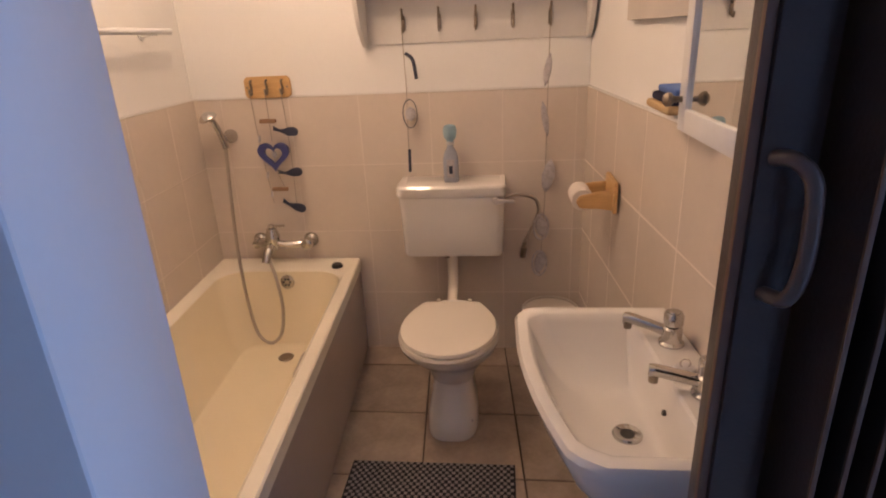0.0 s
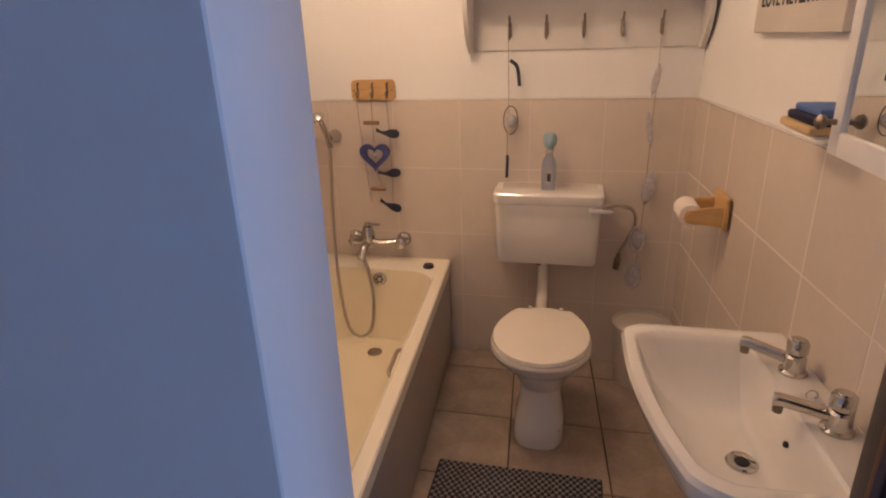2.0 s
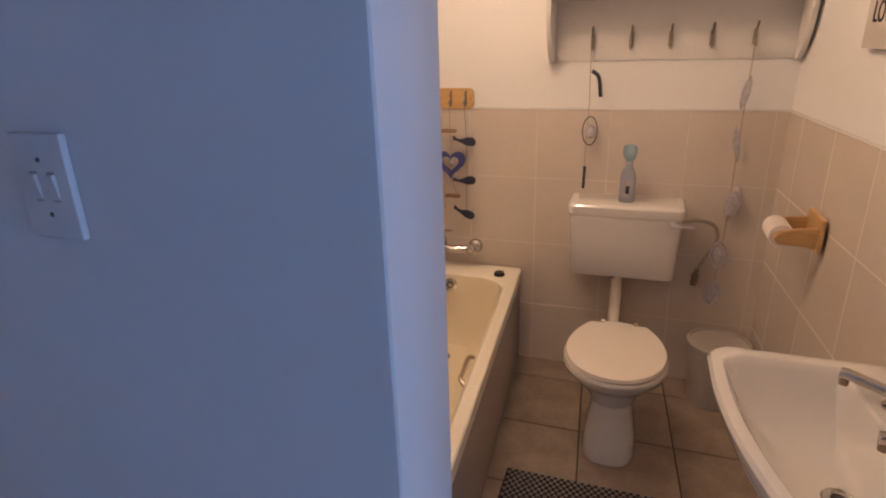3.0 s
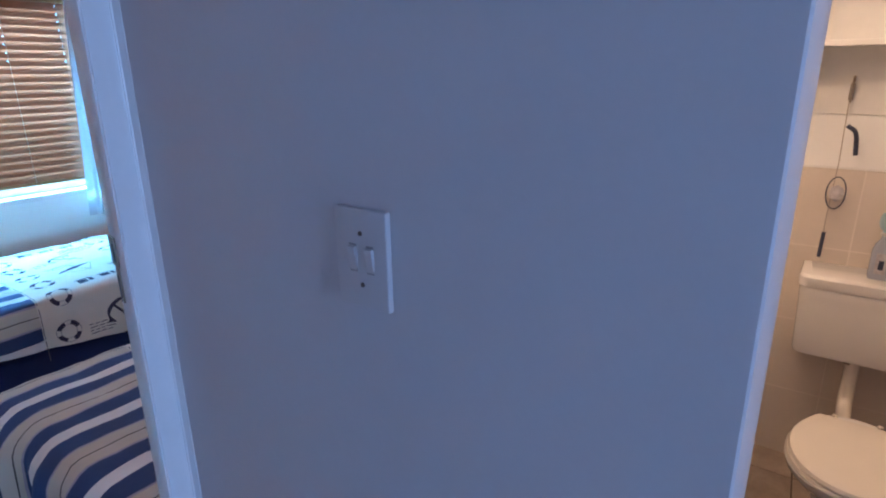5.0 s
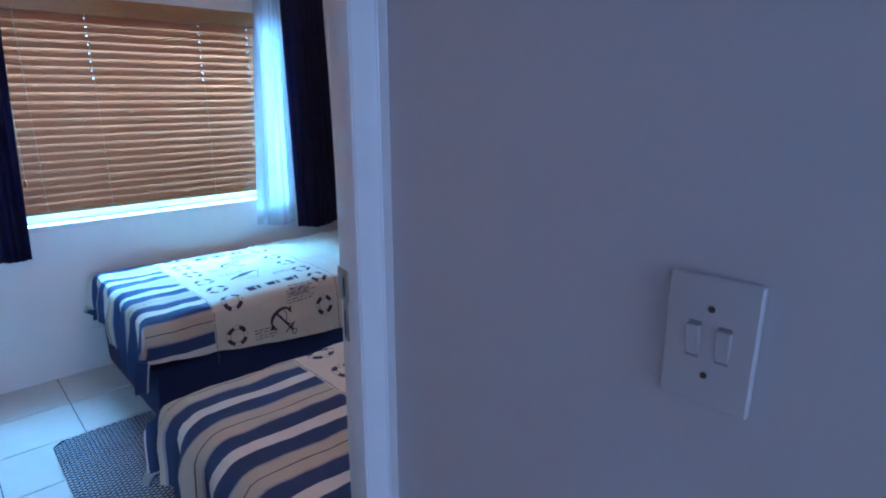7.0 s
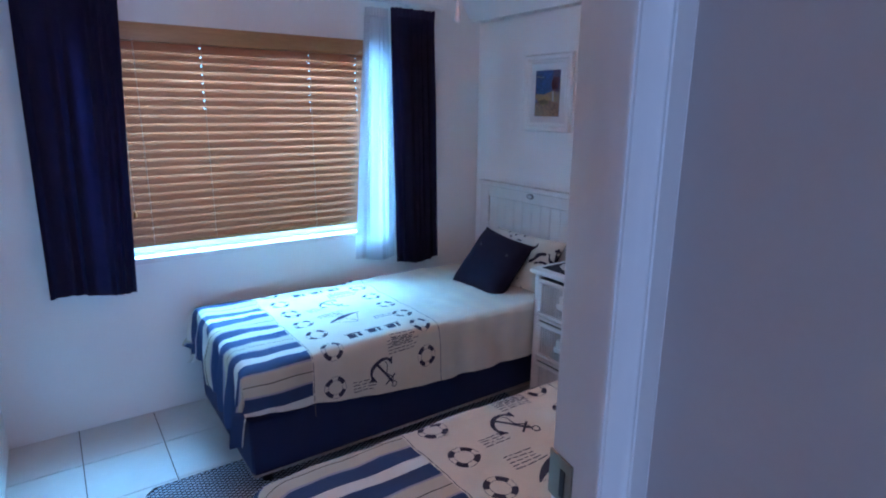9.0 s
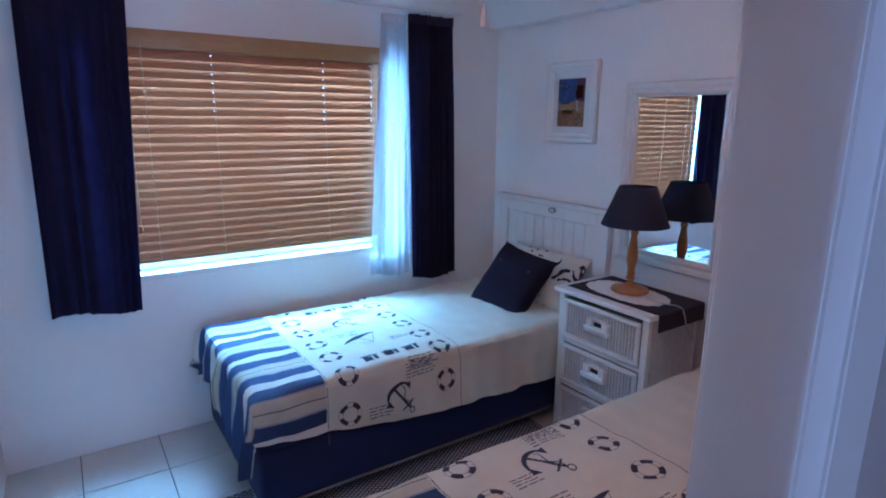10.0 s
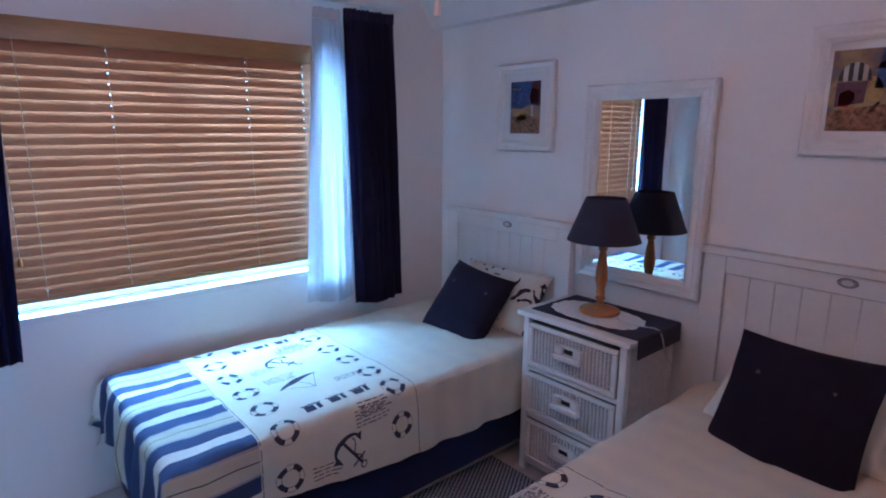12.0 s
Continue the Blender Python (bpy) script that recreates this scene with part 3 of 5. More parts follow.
def oval(rx, ryf, ryb, cy, z, cx=0.0, n=40, sq=2.2):
    """Egg-shaped ring: one half-length to the front, another to the back."""
    out = []
    for i in range(n):
        a = 2 * math.pi * i / n
        c, s_ = math.cos(a), math.sin(a)
        e = 2 / sq
        x = rx * math.copysign(abs(c) ** e, c)
        y = (ryb if s_ > 0 else ryf) * math.copysign(abs(s_) ** e, s_)
        out.append((cx + x, cy + y, z))
    return out


def toilet():
    t = thing("toilet", (0.012, 1.985, 0), "white ceramic toilet with the cream lid closed", "toilet")
    secs = [oval(0.092, 0.148, 0.22, 0.075, 0.0, sq=3.0), oval(0.094, 0.150, 0.22, 0.075, 0.012, sq=3.0), oval(0.088, 0.136, 0.215, 0.08, 0.07, sq=2.8), oval(0.076, 0.085, 0.20, 0.09, 0.13), oval(0.074, 0.068, 0.20, 0.095, 0.17),
            oval(0.092, 0.08, 0.22, 0.085, 0.22), oval(0.135, 0.145, 0.24, 0.055, 0.30), oval(0.168, 0.195, 0.25, 0.03, 0.36), oval(0.172, 0.203, 0.25, 0.02, 0.385), oval(0.166, 0.196, 0.245, 0.02, 0.395)]
    part("pan", loft(secs), M_CERAMIC, t)

    def lid_ring(k, z):
        """Plan of the seat: round at the front, tapering to a straight back."""
        out = []
        for i in range(48):
            q = 2 * math.pi * i / 48
            c, s_ = math.cos(q), math.sin(q)
            if s_ < 0:
                x, y = 0.168 * c, -0.205 * abs(s_) ** 0.95
            else:
                y = 0.188 * min(1.0, s_ * 1.28) ** 0.9
                x = math.copysign(abs(c) ** 0.5, c) * (0.168 - 0.040 * (y / 0.188) ** 1.6)
            out.append((x * k, (y - 0.01) * k + 0.01, z))
        return out

    part("seat", loft([lid_ring(0.985, 0.396), lid_ring(1.012, 0.403), lid_ring(0.995, 0.412)]), M_SEAT, t)
    part("lid", loft([lid_ring(0.955, 0.4125), lid_ring(0.985, 0.418), lid_ring(0.965, 0.428), lid_ring(0.82, 0.4325), lid_ring(0.3, 0.434)]), M_SEAT, t, "closed cream plastic lid")
    for x in (-0.055, 0.062):
        part("hinge", lathe([(0, 0.022), (0.008, 0.020), (0.008, 0)], 12, m=pose(x, 0.215, 0.400)), M_SEAT, t)
    part("flush_pipe", tube(smooth_path([(-0.024, 0.50, 0.52), (-0.024, 0.50, 0.42), (-0.024, 0.47, 0.33), (-0.02, 0.31, 0.30)], 6), 0.023, 14), M_SEAT, t, "white plastic flush pipe")
    for x in (-0.06, 0.075):
        part("bolt_cap", lathe([(0, 0.008), (0.004, 0.007), (0.005, 0)], 10, m=pose(x, -0.030, 0.062, 80)), M_PLATE, t)
    c = thing("cistern", (0.0, BACK - 0.004, 0.510), "white ceramic cistern fixed on the tiled wall", "cistern")

    def ring(w0, dep, z, r=0.03):
        return [(x, y, z) for x, y in rounded(-w0, w0, -dep, -0.001, (0.004, 0.004, r, r), 5)]

    part("tank", loft([ring(0.196, 0.150, 0), ring(0.201, 0.156, 0.012), ring(0.206, 0.168, 0.19), ring(0.208, 0.171, 0.215), ring(0.2085, 0.174, 0.222), ring(0.2085, 0.174, 0.252)]), M_CERAMIC, c)
    part("lid", loft([ring(0.212, 0.176, 0.253), ring(0.215, 0.180, 0.259), ring(0.215, 0.180, 0.290), ring(0.211, 0.174, 0.298), ring(0.19, 0.16, 0.300)]), M_CERAMIC, c)
    lv = box(0.165, 0.245, -0.196, -0.186, 0.232, 0.246, 0.004)
    lathe([(0, 0.02), (0.013, 0.018), (0.015, 0)], 16, lv, pose(0.175, -0.174, 0.239, 90))
    part("flush_lever", lv, M_PLATE, c)
    part("outlet_nut", lathe([(0.028, -0.028), (0.030, 0.0)], 18, m=pose(-0.018, -0.075, 0)), M_STEEL, c)
    hose = smooth_path([(0.212, 2.49, 0.735), (0.265, 2.50, 0.742), (0.328, 2.51, 0.722), (0.345, 2.52, 0.665), (0.318, 2.535, 0.585), (0.290, 2.545, 0.52)], 8)
    ob = part("inlet_hose", tube(hose, 0.0070, 10), M_HOSE)
    tagged(ob, "braided flexible water hose at the cistern", "hose")
    part("valve", lathe([(0, 0), (0.012, 0.002), (0.014, 0.05), (0.009, 0.055), (0.009, 0.075)], 14, m=pose(0.284, 2.548, 0.453, 8, 6)), M_STEEL, ob, "dark brass valve")


toilet()


def basin():
    b = thing("washbasin", (0, 0, 0), "white ceramic wall basin with two pillar taps", "washbasin")
    ya, yb, zt = 1.003, 1.582, 0.70
    xw = lambda y: skew(XR, y) - 0.008

    def ring(back, front, ends, z, bow=0.055, rad=0.06, n=10):
        """Plan of the bowl: straight along the wall, bowed to the front."""
        out = []
        y0, y1 = ya + ends, yb - ends
        steps = 14
        for i in range(steps + 1):
            y = y0 + (y1 - y0) * i / steps
            out.append((xw(y) - back, y, z))
        for i in range(steps * 2 + 1):
            t = i / (steps * 2)
            y = y1 - (y1 - y0) * t
            e = abs(2 * t - 1)
            x = 0.227 + front + 0.075 * (min(0.0, y - 1.45) / 0.41) ** 2 + (0.040 * max(0, (e - 0.84) / 0.16) ** 2)
            out.append((x, y, z))
        return out

    outer = [ring(0.05, 0.16, 0.15, 0.47), ring(0.02, 0.09, 0.06, 0.53), ring(0.0, 0.03, 0.015, 0.61), ring(0, 0.006, 0.003, 0.665), ring(0, 0, 0, 0.688), ring(0.002, 0.006, 0.005, 0.70),
             ring(0.010, 0.020, 0.018, 0.703), ring(0.092, 0.028, 0.030, 0.702), ring(0.098, 0.033, 0.037, 0.697), ring(0.102, 0.041, 0.048, 0.680), ring(0.105, 0.055, 0.066, 0.650),
             ring(0.108, 0.075, 0.092, 0.615), ring(0.112, 0.100, 0.122, 0.588), ring(0.118, 0.128, 0.150, 0.572), ring(0.128, 0.150, 0.175, 0.565), ring(0.140, 0.165, 0.20, 0.5635)]
    part("bowl", loft(outer), M_CERAMIC, b)
    dr = part("drain", lathe([(0, 0.003), (0.018, 0.003), (0.028, 0.006), (0.031, 0.002), (0.031, -0.004)], 24, m=pose(0.452, 1.262, 0.5645)), M_CHROME, b)
    # Black discs painted for the shade down the drain and overflow.
    part("drain_cross", lathe([(0, 0.0045), (0.014, 0.0042), (0.015, 0.003)], 16, m=pose(0.452, 1.262, 0.5645)), M_BLACK, dr)
    part("overflow_hole", lathe([(0, 0.004), (0.006, 0.003), (0.006, -0.003)], 12, m=pose(0.512, 1.235, 0.640, 0, -75)), M_BLACK, b)

    def tap(y, turn):
        x = xw(y) - 0.046
        t = thing("pillar_tap", (x, y, zt + 0.001), "chrome pillar tap with a clear acrylic head", "tap", "basin taps", rz=turn)
        part("base", lathe([(0.028, 0), (0.028, 0.006), (0.022, 0.010), (0.021, 0.040), (0.016, 0.045), (0, 0.045)], 20), M_CHROME, t)
        part("spout", loft([[(sx, yy, z + zz) for yy, zz in rounded(-0.012, 0.012, -0.010, 0.010, 0.006, 3)] for sx, z in ((0.0, 0.028), (-0.05, 0.036), (-0.095, 0.042), (-0.105, 0.040))]), M_CHROME, t)
        part("aerator", lathe([(0.009, 0), (0.010, 0.018)], 14, m=pose(-0.096, 0, 0.016)), M_STEEL, t)
        k = part("knob", lathe([(0.013, 0.046), (0.021, 0.050), (0.0215, 0.072), (0.018, 0.078), (0, 0.079)], 10), M_ACRYL, t, "clear faceted acrylic head")
        part("knob_cap", lathe([(0, 0.0815), (0.012, 0.081), (0.013, 0.0785)], 16), M_CHROME, k)

    tap(1.398, -28)
    tap(1.208, -12)
    p_ = thing("basin_plug", (xw(1.285) - 0.058, 1.285, zt + 0.002), "white rubber basin plug with a small metal ring", "plug")
    part("stopper", lathe([(0.024, 0), (0.024, 0.004), (0.019, 0.012), (0.006, 0.013), (0, 0.013)], 18), M_PLATE, p_)
    part("ring", tube([(0.010 * math.cos(a), 0, 0.02 + 0.010 * math.sin(a)) for a in np.linspace(0, 6.28, 17)], 0.0016, 6), M_CHROME, p_)


basin()


def bath_shelf():
    """White wall shelf: pegged back board, curved side brackets, shelf with pigeonholes over it."""
    sh = thing("wall_shelf", (0.0, BACK, -0.012), "white wooden wall shelf with coat hooks", "shelf")
    x0, x1 = -0.325, 0.53
    part("back_board", box(x0, x1, -0.007, -0.001, 1.342, 1.78, 0.002), M_WHITE, sh)
    part("shelf_board", box(x0 + 0.018, x1 - 0.018, -0.15, -0.017, 1.555, 1.573, 0.002), M_WHITE, sh)
    part("top_board", box(x0 - 0.01, x1 + 0.0, -0.16, -0.001, 1.782, 1.80, 0.003), M_WHITE, sh)
    for x in (x0 + 0.28, x0 + 0.57):
        part("divider", box(x, x + 0.014, -0.145, -0.017, 1.574, 1.781, 0.001), M_WHITE, sh)
    o = [(-0.001, 1.78), (-0.001, 1.335)] + [(-0.022 - 0.125 * math.sin(a) ** 1.4, 1.335 + 0.19 * (1 - math.cos(a))) for a in np.linspace(0, math.pi / 2, 10)] + [(-0.15, 1.78)]
    for x in (x0 - 0.002, x1 - 0.017):
        part("side_bracket", prism(o, 0.017, "x", x, 0.0015), M_WHITE, sh)
    for i in range(5):
        x = -0.168 + i * 0.137
        h = part("coat_hook", tube(smooth_path([(x, -0.017, 1.43), (x, -0.03, 1.432), (x + 0.001, -0.042, 1.455), (x + 0.001, -0.05, 1.463)], 4), 0.0042, 8), M_STEEL, sh)
        part("hook_plate", box(x - 0.007, x + 0.007, -0.0195, -0.0165, 1.388, 1.44, 0.001), M_STEEL, h)
        part("hook_end", tube(smooth_path([(x, -0.018, 1.41), (x, -0.028, 1.388), (x, -0.044, 1.383), (x, -0.05, 1.40)], 4), 0.0036, 8), M_STEEL, h)


bath_shelf()


def hook_board():
    h = thing("hook_board", (-0.735, BACK, 1.189), "varnished pine board with three brass hooks", "hook rack")
    w = 0.095
    part("board", prism([(-w, -0.03), (-w + 0.012, -0.042), (w - 0.012, -0.042), (w, -0.03), (w, 0.03), (w - 0.012, 0.042), (-w + 0.012, 0.042), (-w, 0.03)], -0.016, "y", -0.001, 0.003), M_PINE, h)
    for x in (-0.064, 0.0, 0.064):
        part("hook", tube(smooth_path([(x, -0.017, 0.028), (x, -0.03, 0.02), (x, -0.022, -0.005), (x, -0.03, -0.025), (x, -0.045, -0.018), (x, -0.044, -0.004)], 4), 0.0045, 8), M_STEEL, h, "brass hook")
    for x in (-0.083, 0.083):
        part("screw", lathe([(0, 0.002), (0.004, 0.0015), (0.004, 0)], 10, m=pose(x, -0.017, 0, 90)), M_STEEL, h)


hook_board()


def heart(r, hole):
    """Heart-shaped ring outline pair in x, z."""
    f = lambda k, s_: (s_ * 16 * math.sin(k) ** 3 / 17, s_ * (13 * math.cos(k) - 5 * math.cos(2 * k) - 2 * math.cos(3 * k) - math.cos(4 * k)) / 17)
    ks = np.linspace(0, 2 * math.pi, 48, endpoint=False)
    return [f(k, r) for k in ks], [f(k, hole) for k in ks]


def ring_solid(out, hole, y0, y1):
    own = bmesh.new()
    n = len(out)
    rows = [[own.verts.new((x, y, z)) for x, z in loop] for loop, y in ((out, y0), (out, y1), (hole, y1), (hole, y0))]
    for a, b in zip(rows, rows[1:] + rows[:1]):
        for i in range(n):
            own.faces.new((a[i], a[(i + 1) % n], b[(i + 1) % n], b[i]))
    return own


def whale(s_):
    top = [(0.052, 0.0), (0.047, 0.015), (0.03, 0.021), (0.01, 0.018), (-0.012, 0.008), (-0.03, 0.004), (-0.045, 0.010), (-0.058, 0.016), (-0.053, 0.005), (-0.058, -0.003), (-0.044, -0.003), (-0.02, -0.008), (0.01, -0.018), (0.036, -0.017), (0.049, -0.010)]
    return prism([(x * s_, z * s_) for x, z in top], 0.011, "y", -0.006, 0.002)


def sea_chimes():
    y = BACK - 0.048
    c = thing("sea_chime", (-0.735, y, 1.178), "string chime of blue heart, painted whales and driftwood", "wall hanging")
    out, hole = heart(0.070, 0.040)
    part("heart", ring_solid(out, hole, -0.008, 0.008), M_BLUE, c, "blue glazed clay heart").location = (0.0, 0, -0.255)
    part("centre_shell", lathe([(0, -0.016), (0.011, 0), (0.007, 0.014), (0, 0.016)], 10), M_SHELL, c).location = (0.002, 0, -0.256)
    for x, z, r in ((0.075, -0.160, -8), (0.072, -0.330, 2), (0.068, -0.475, -22)):
        ob = part("whale", whale(0.95), M_WHALE, c, "dark painted wooden whale")
        ob.matrix_basis = pose(x - 0.01, 0, z, 0, -r, 0)
    for x, z in ((-0.005, -0.118), (0.006, -0.400)):
        part("driftwood", box(x - 0.034, x + 0.034, -0.01, 0.008, z - 0.008, z + 0.008, 0.005), M_DRIFT, c)
    for pts in ([(-0.064, 0, 0.0), (-0.055, 0, -0.18), (-0.045, 0, -0.30), (-0.03, 0, -0.46)], [(0, 0, 0), (0.0, 0, -0.11), (0.0, 0, -0.2)], [(0.0, 0, -0.32), (0.03, 0, -0.40)],
                [(0.064, 0, 0.0), (0.072, 0, -0.15), (0.072, 0, -0.32), (0.068, 0, -0.46)]):
        part("string", tube(pts, 0.0016, 5), M_STRING, c)
    for z in (-0.19, -0.26, -0.34, -0.42):
        part("shell_chip", lathe([(0, -0.018), (0.006, -0.008), (0.005, 0.012), (0, 0.018)], 8, m=pose(-0.052 + (z + 0.19) * -0.08, 0, z, 0, 12)), M_SHELL, c)
    # garlands under the shelf hooks
    g = thing("shell_garland", (-0.170, BACK - 0.05, 1.371), "string garland of shells and charred driftwood", "wall hanging")
    part("string", tube([(0, 0, 0), (0.004, 0, -0.20), (-0.002, 0, -0.40), (0, 0, -0.50)], 0.0016, 5), M_STRING, g)
    part("burnt_stick", tube(smooth_path([(0.008, 0, -0.075), (0.035, -0.002, -0.10), (0.045, 0, -0.17)], 5), 0.007, 8), M_WHALE, g)
    part("urchin", lathe([(0, -0.03), (0.018, -0.018), (0.022, 0.0), (0.017, 0.018), (0, 0.028)], 14, m=pose(0.014, 0, -0.30)), M_SHELL, g, "pale rounded shell in a wire loop")
    part("loop", tube([(0.012 + 0.028 * math.cos(a), 0, -0.30 + 0.055 * math.sin(a)) for a in np.linspace(0, 6.28, 19)], 0.0022, 5), M_WHALE, g)
    part("end_stick", tube([(0.0, 0, -0.44), (-0.002, 0, -0.53)], 0.006, 8), M_WHALE, g)
    g = thing("slate_garland", (0.378, BACK - 0.05, 1.375), "string garland of grey shells and slate chips", "wall hanging")
    part("string", tube([(0, 0, 0), (-0.006, 0, -0.35), (-0.008, 0, -0.66), (-0.024, 0, -1.0)], 0.0016, 5), M_STRING, g)
    for i, (x, z, l, w) in enumerate(((-0.006, -0.16, 0.062, 0.014), (-0.012, -0.34, 0.07, 0.013), (0.004, -0.565, 0.070, 0.026), (-0.020, -0.775, 0.05, 0.026), (-0.024, -0.935, 0.055, 0.024))):
        ob = part("shell_piece", lathe([(0, -l), (w * 0.7, -l * 0.6), (w, 0.0), (w * 0.75, l * 0.6), (0, l)], 12), M_SHELL, g)
        ob.matrix_basis = pose(x, 0, z, 0, (-1) ** i * 9, 0) @ Matrix.Diagonal((1, 0.35, 1, 1))
    for x, z in ((-0.022, -0.775), (-0.026, -0.935)):
        part("wire_loop", tube([(x + 0.030 * math.cos(a), -0.01, z + 0.055 * math.sin(a)) for a in np.linspace(0, 6.28, 19)], 0.004, 6), M_SHELL, g)


sea_chimes()


def paper_holder():
    x = skew(XR, 2.13) - 0.008
    h = thing("paper_holder", (x, 2.098, 0.848), "wooden toilet paper holder on the tiled wall", "paper holder")
    part("back_plate", box(-0.016, 0, -0.078, 0.078, -0.045, 0.058, 0.008), M_PINE, h)
    for y in (-0.07, 0.055):
        part("arm", prism([(-0.014, -0.035), (-0.014, 0.03), (-0.06, 0.026), (-0.115, 0.014), (-0.128, -0.006), (-0.115, -0.026), (-0.06, -0.028)], 0.014, "y", y, 0.003), M_PINE, h)
    r = thing("toilet_roll", (x - 0.105, 2.098, 0.845), "nearly used roll of white toilet paper", "toilet paper")
    part("paper", lathe([(0.018, -0.054), (0.034, -0.054), (0.035, -0.05), (0.035, 0.05), (0.034, 0.054), (0.018, 0.054), (0.018, -0.054)], 28, m=pose(0, -0.002, 0, 90)), M_PAPER, r)
    part("core", lathe([(0.0, -0.0545), (0.0175, -0.0545), (0.0175, 0.0545), (0, 0.0545)], 20, m=pose(0, -0.002, 0, 90)), M_DRIFT, r)


paper_holder()


def spray_bottle():
    b = thing("spray_bottle", (0.0, 2.465, 0.811), "clear bottle of pale blue liquid with a light blue cap", "bottle")
    sq = lambda w, d, z: [(x, y, z) for x, y in rounded(-w, w, -d, d, min(w, d) * 0.6, 4)]
    part("body", loft([sq(0.026, 0.018, 0), sq(0.029, 0.02, 0.006), sq(0.029, 0.02, 0.09), sq(0.024, 0.017, 0.115), sq(0.012, 0.012, 0.135), sq(0.011, 0.011, 0.15)]), M_SOAP, b)
    part("label", box(-0.015, 0.015, -0.0215, -0.0203, 0.02, 0.09, 0.0005), M_SHELL, b, "white paper label")
    part("label_mark", box(-0.006, 0.008, -0.0225, -0.0216, 0.035, 0.066), M_WHALE, b)
    part("cap", lathe([(0.012, 0.148), (0.013, 0.162), (0.021, 0.170), (0.026, 0.186), (0.026, 0.205), (0.020, 0.219), (0, 0.224)], 18), M_BLUECAP, b, "rounded light blue cap")
    part("neck_ring", lathe([(0.0125, 0.146), (0.0165, 0.148), (0.0165, 0.156), (0.0125, 0.158)], 16), M_PLATE, b, "white plastic neck ring")


spray_bottle()


def waste_bin():
    b = thing("waste_bin", (0.395, 2.44, 0), "small translucent white plastic waste bin", "bin")
    part("body", lathe([(0, 0.0), (0.09, 0.0), (0.094, 0.004), (0.113, 0.262), (0.112, 0.262), (0.091, 0.010), (0, 0.010)], 32), M_BIN, b)
    part("rim", lathe([(0.111, 0.258), (0.118, 0.258), (0.119, 0.264), (0.116, 0.268), (0.111, 0.266), (0.111, 0.258)], 32), M_BIN, b)


waste_bin()


def mirror_cabinet():
    y0, y1, z0, z1 = 0.972, 1.254, 1.193, 1.753
    xw = skew(XR, 1.12) - 0.008
    c = thing("mirror_cabinet", (0, 0, 0), "white bathroom cabinet with a mirrored door", "cabinet")
    x0 = 0.487
    part("body", box(x0 + 0.02, xw + 0.012, y0 + 0.004, y1 - 0.004, z0 + 0.004, z1, 0.003), M_WHITE, c)
    sw = 0.034
    fr = box(x0, x0 + 0.018, y0, y0 + sw, z0, z1, 0.003)
    box(x0, x0 + 0.018, y1 - sw, y1, z0, z1, 0.003, fr)
    box(x0, x0 + 0.018, y0 + sw, y1 - sw, z0, z0 + 0.036, 0.003, fr)
    box(x0, x0 + 0.018, y0 + sw, y1 - sw, z1 - 0.036, z1, 0.003, fr)
    d = part("door", fr, M_WHITE, c)
    part("mirror_pane", box(x0 + 0.006, x0 + 0.012, y0 + sw - 0.001, y1 - sw + 0.001, z0 + 0.035, z1 - 0.035), M_MIRROR, d, "silvered mirror pane", smooth=False)
    part("knob", lathe([(0.005, 0), (0.005, 0.012), (0.011, 0.018), (0.012, 0.024), (0.007, 0.029), (0, 0.03)], 16, m=pose(x0, y1 - 0.016, z0 + 0.05, 0, -90)), M_STEEL, d, "antique brass knob")


mirror_cabinet()


def towel_stack():
    """Folded cloths on a narrow ledge beside the cabinet."""
    y, x = 1.48, skew(XR, 1.48) - 0.008
    led = tagged(part("ledge", box(x - 0.075, x + 0.0, 1.42, 1.585, 1.184, 1.190, 0.002), M_WHITE), "narrow white shelf on the tiled wall", "shelf")
    for i, (m, n_, t) in enumerate(((M_TOWEL1, "folded sand-coloured face cloth on the ledge", 0.017), (M_TOWEL2, "folded navy face cloth in the stack", 0.017), (M_TOWEL3, "folded blue face cloth on the stack", 0.015))):
        z = 1.1905 + sum((0.017, 0.017, 0.015)[:i]) + 0.0004 * i
        ob = part("folded_cloth", box(x - 0.088 + 0.006 * i, x - 0.004, 1.42, 1.590 - 0.02 * i, z, z + t, 0.007, seg=3), m)
        tagged(ob, n_, "towel", "folded cloths")


towel_stack()


def wall_sign():
    x = skew(XR, 1.79)
    s_ = thing("wall_sign", (x, 1.79, 1.476), "grey board sign with tall black lettering", "sign")
    s_.matrix_basis = pose(x, 1.79, 1.476, 0, 0, math.degrees(math.atan(SKEW)))
    part("board", box(-0.022, -0.002, -0.242, 0.242, -0.105, 0.105, 0.002), M_BOARD, s_)
    cu = bpy.data.curves.new("lettering", "FONT")
    cu.body, cu.size, cu.extrude, cu.align_x, cu.align_y = "LOVE NEVER FAILS", 0.105, 0.0008, "CENTER", "CENTER"
    tmp = new("lettering", cu)
    bpy.context.view_layer.update()
    me = bpy.data.meshes.new_from_object(tmp.evaluated_get(bpy.context.evaluated_depsgraph_get()))
    bpy.data.objects.remove(tmp)
    me.materials.clear()
    me.materials.append(M_INK)
    t = new("lettering", me)
    t.parent = s_
    t.matrix_basis = pose(-0.0232, 0, -0.022, 90, 0, -90) @ Matrix.Diagonal((0.47, 0.68, 1, 1))


wall_sign()


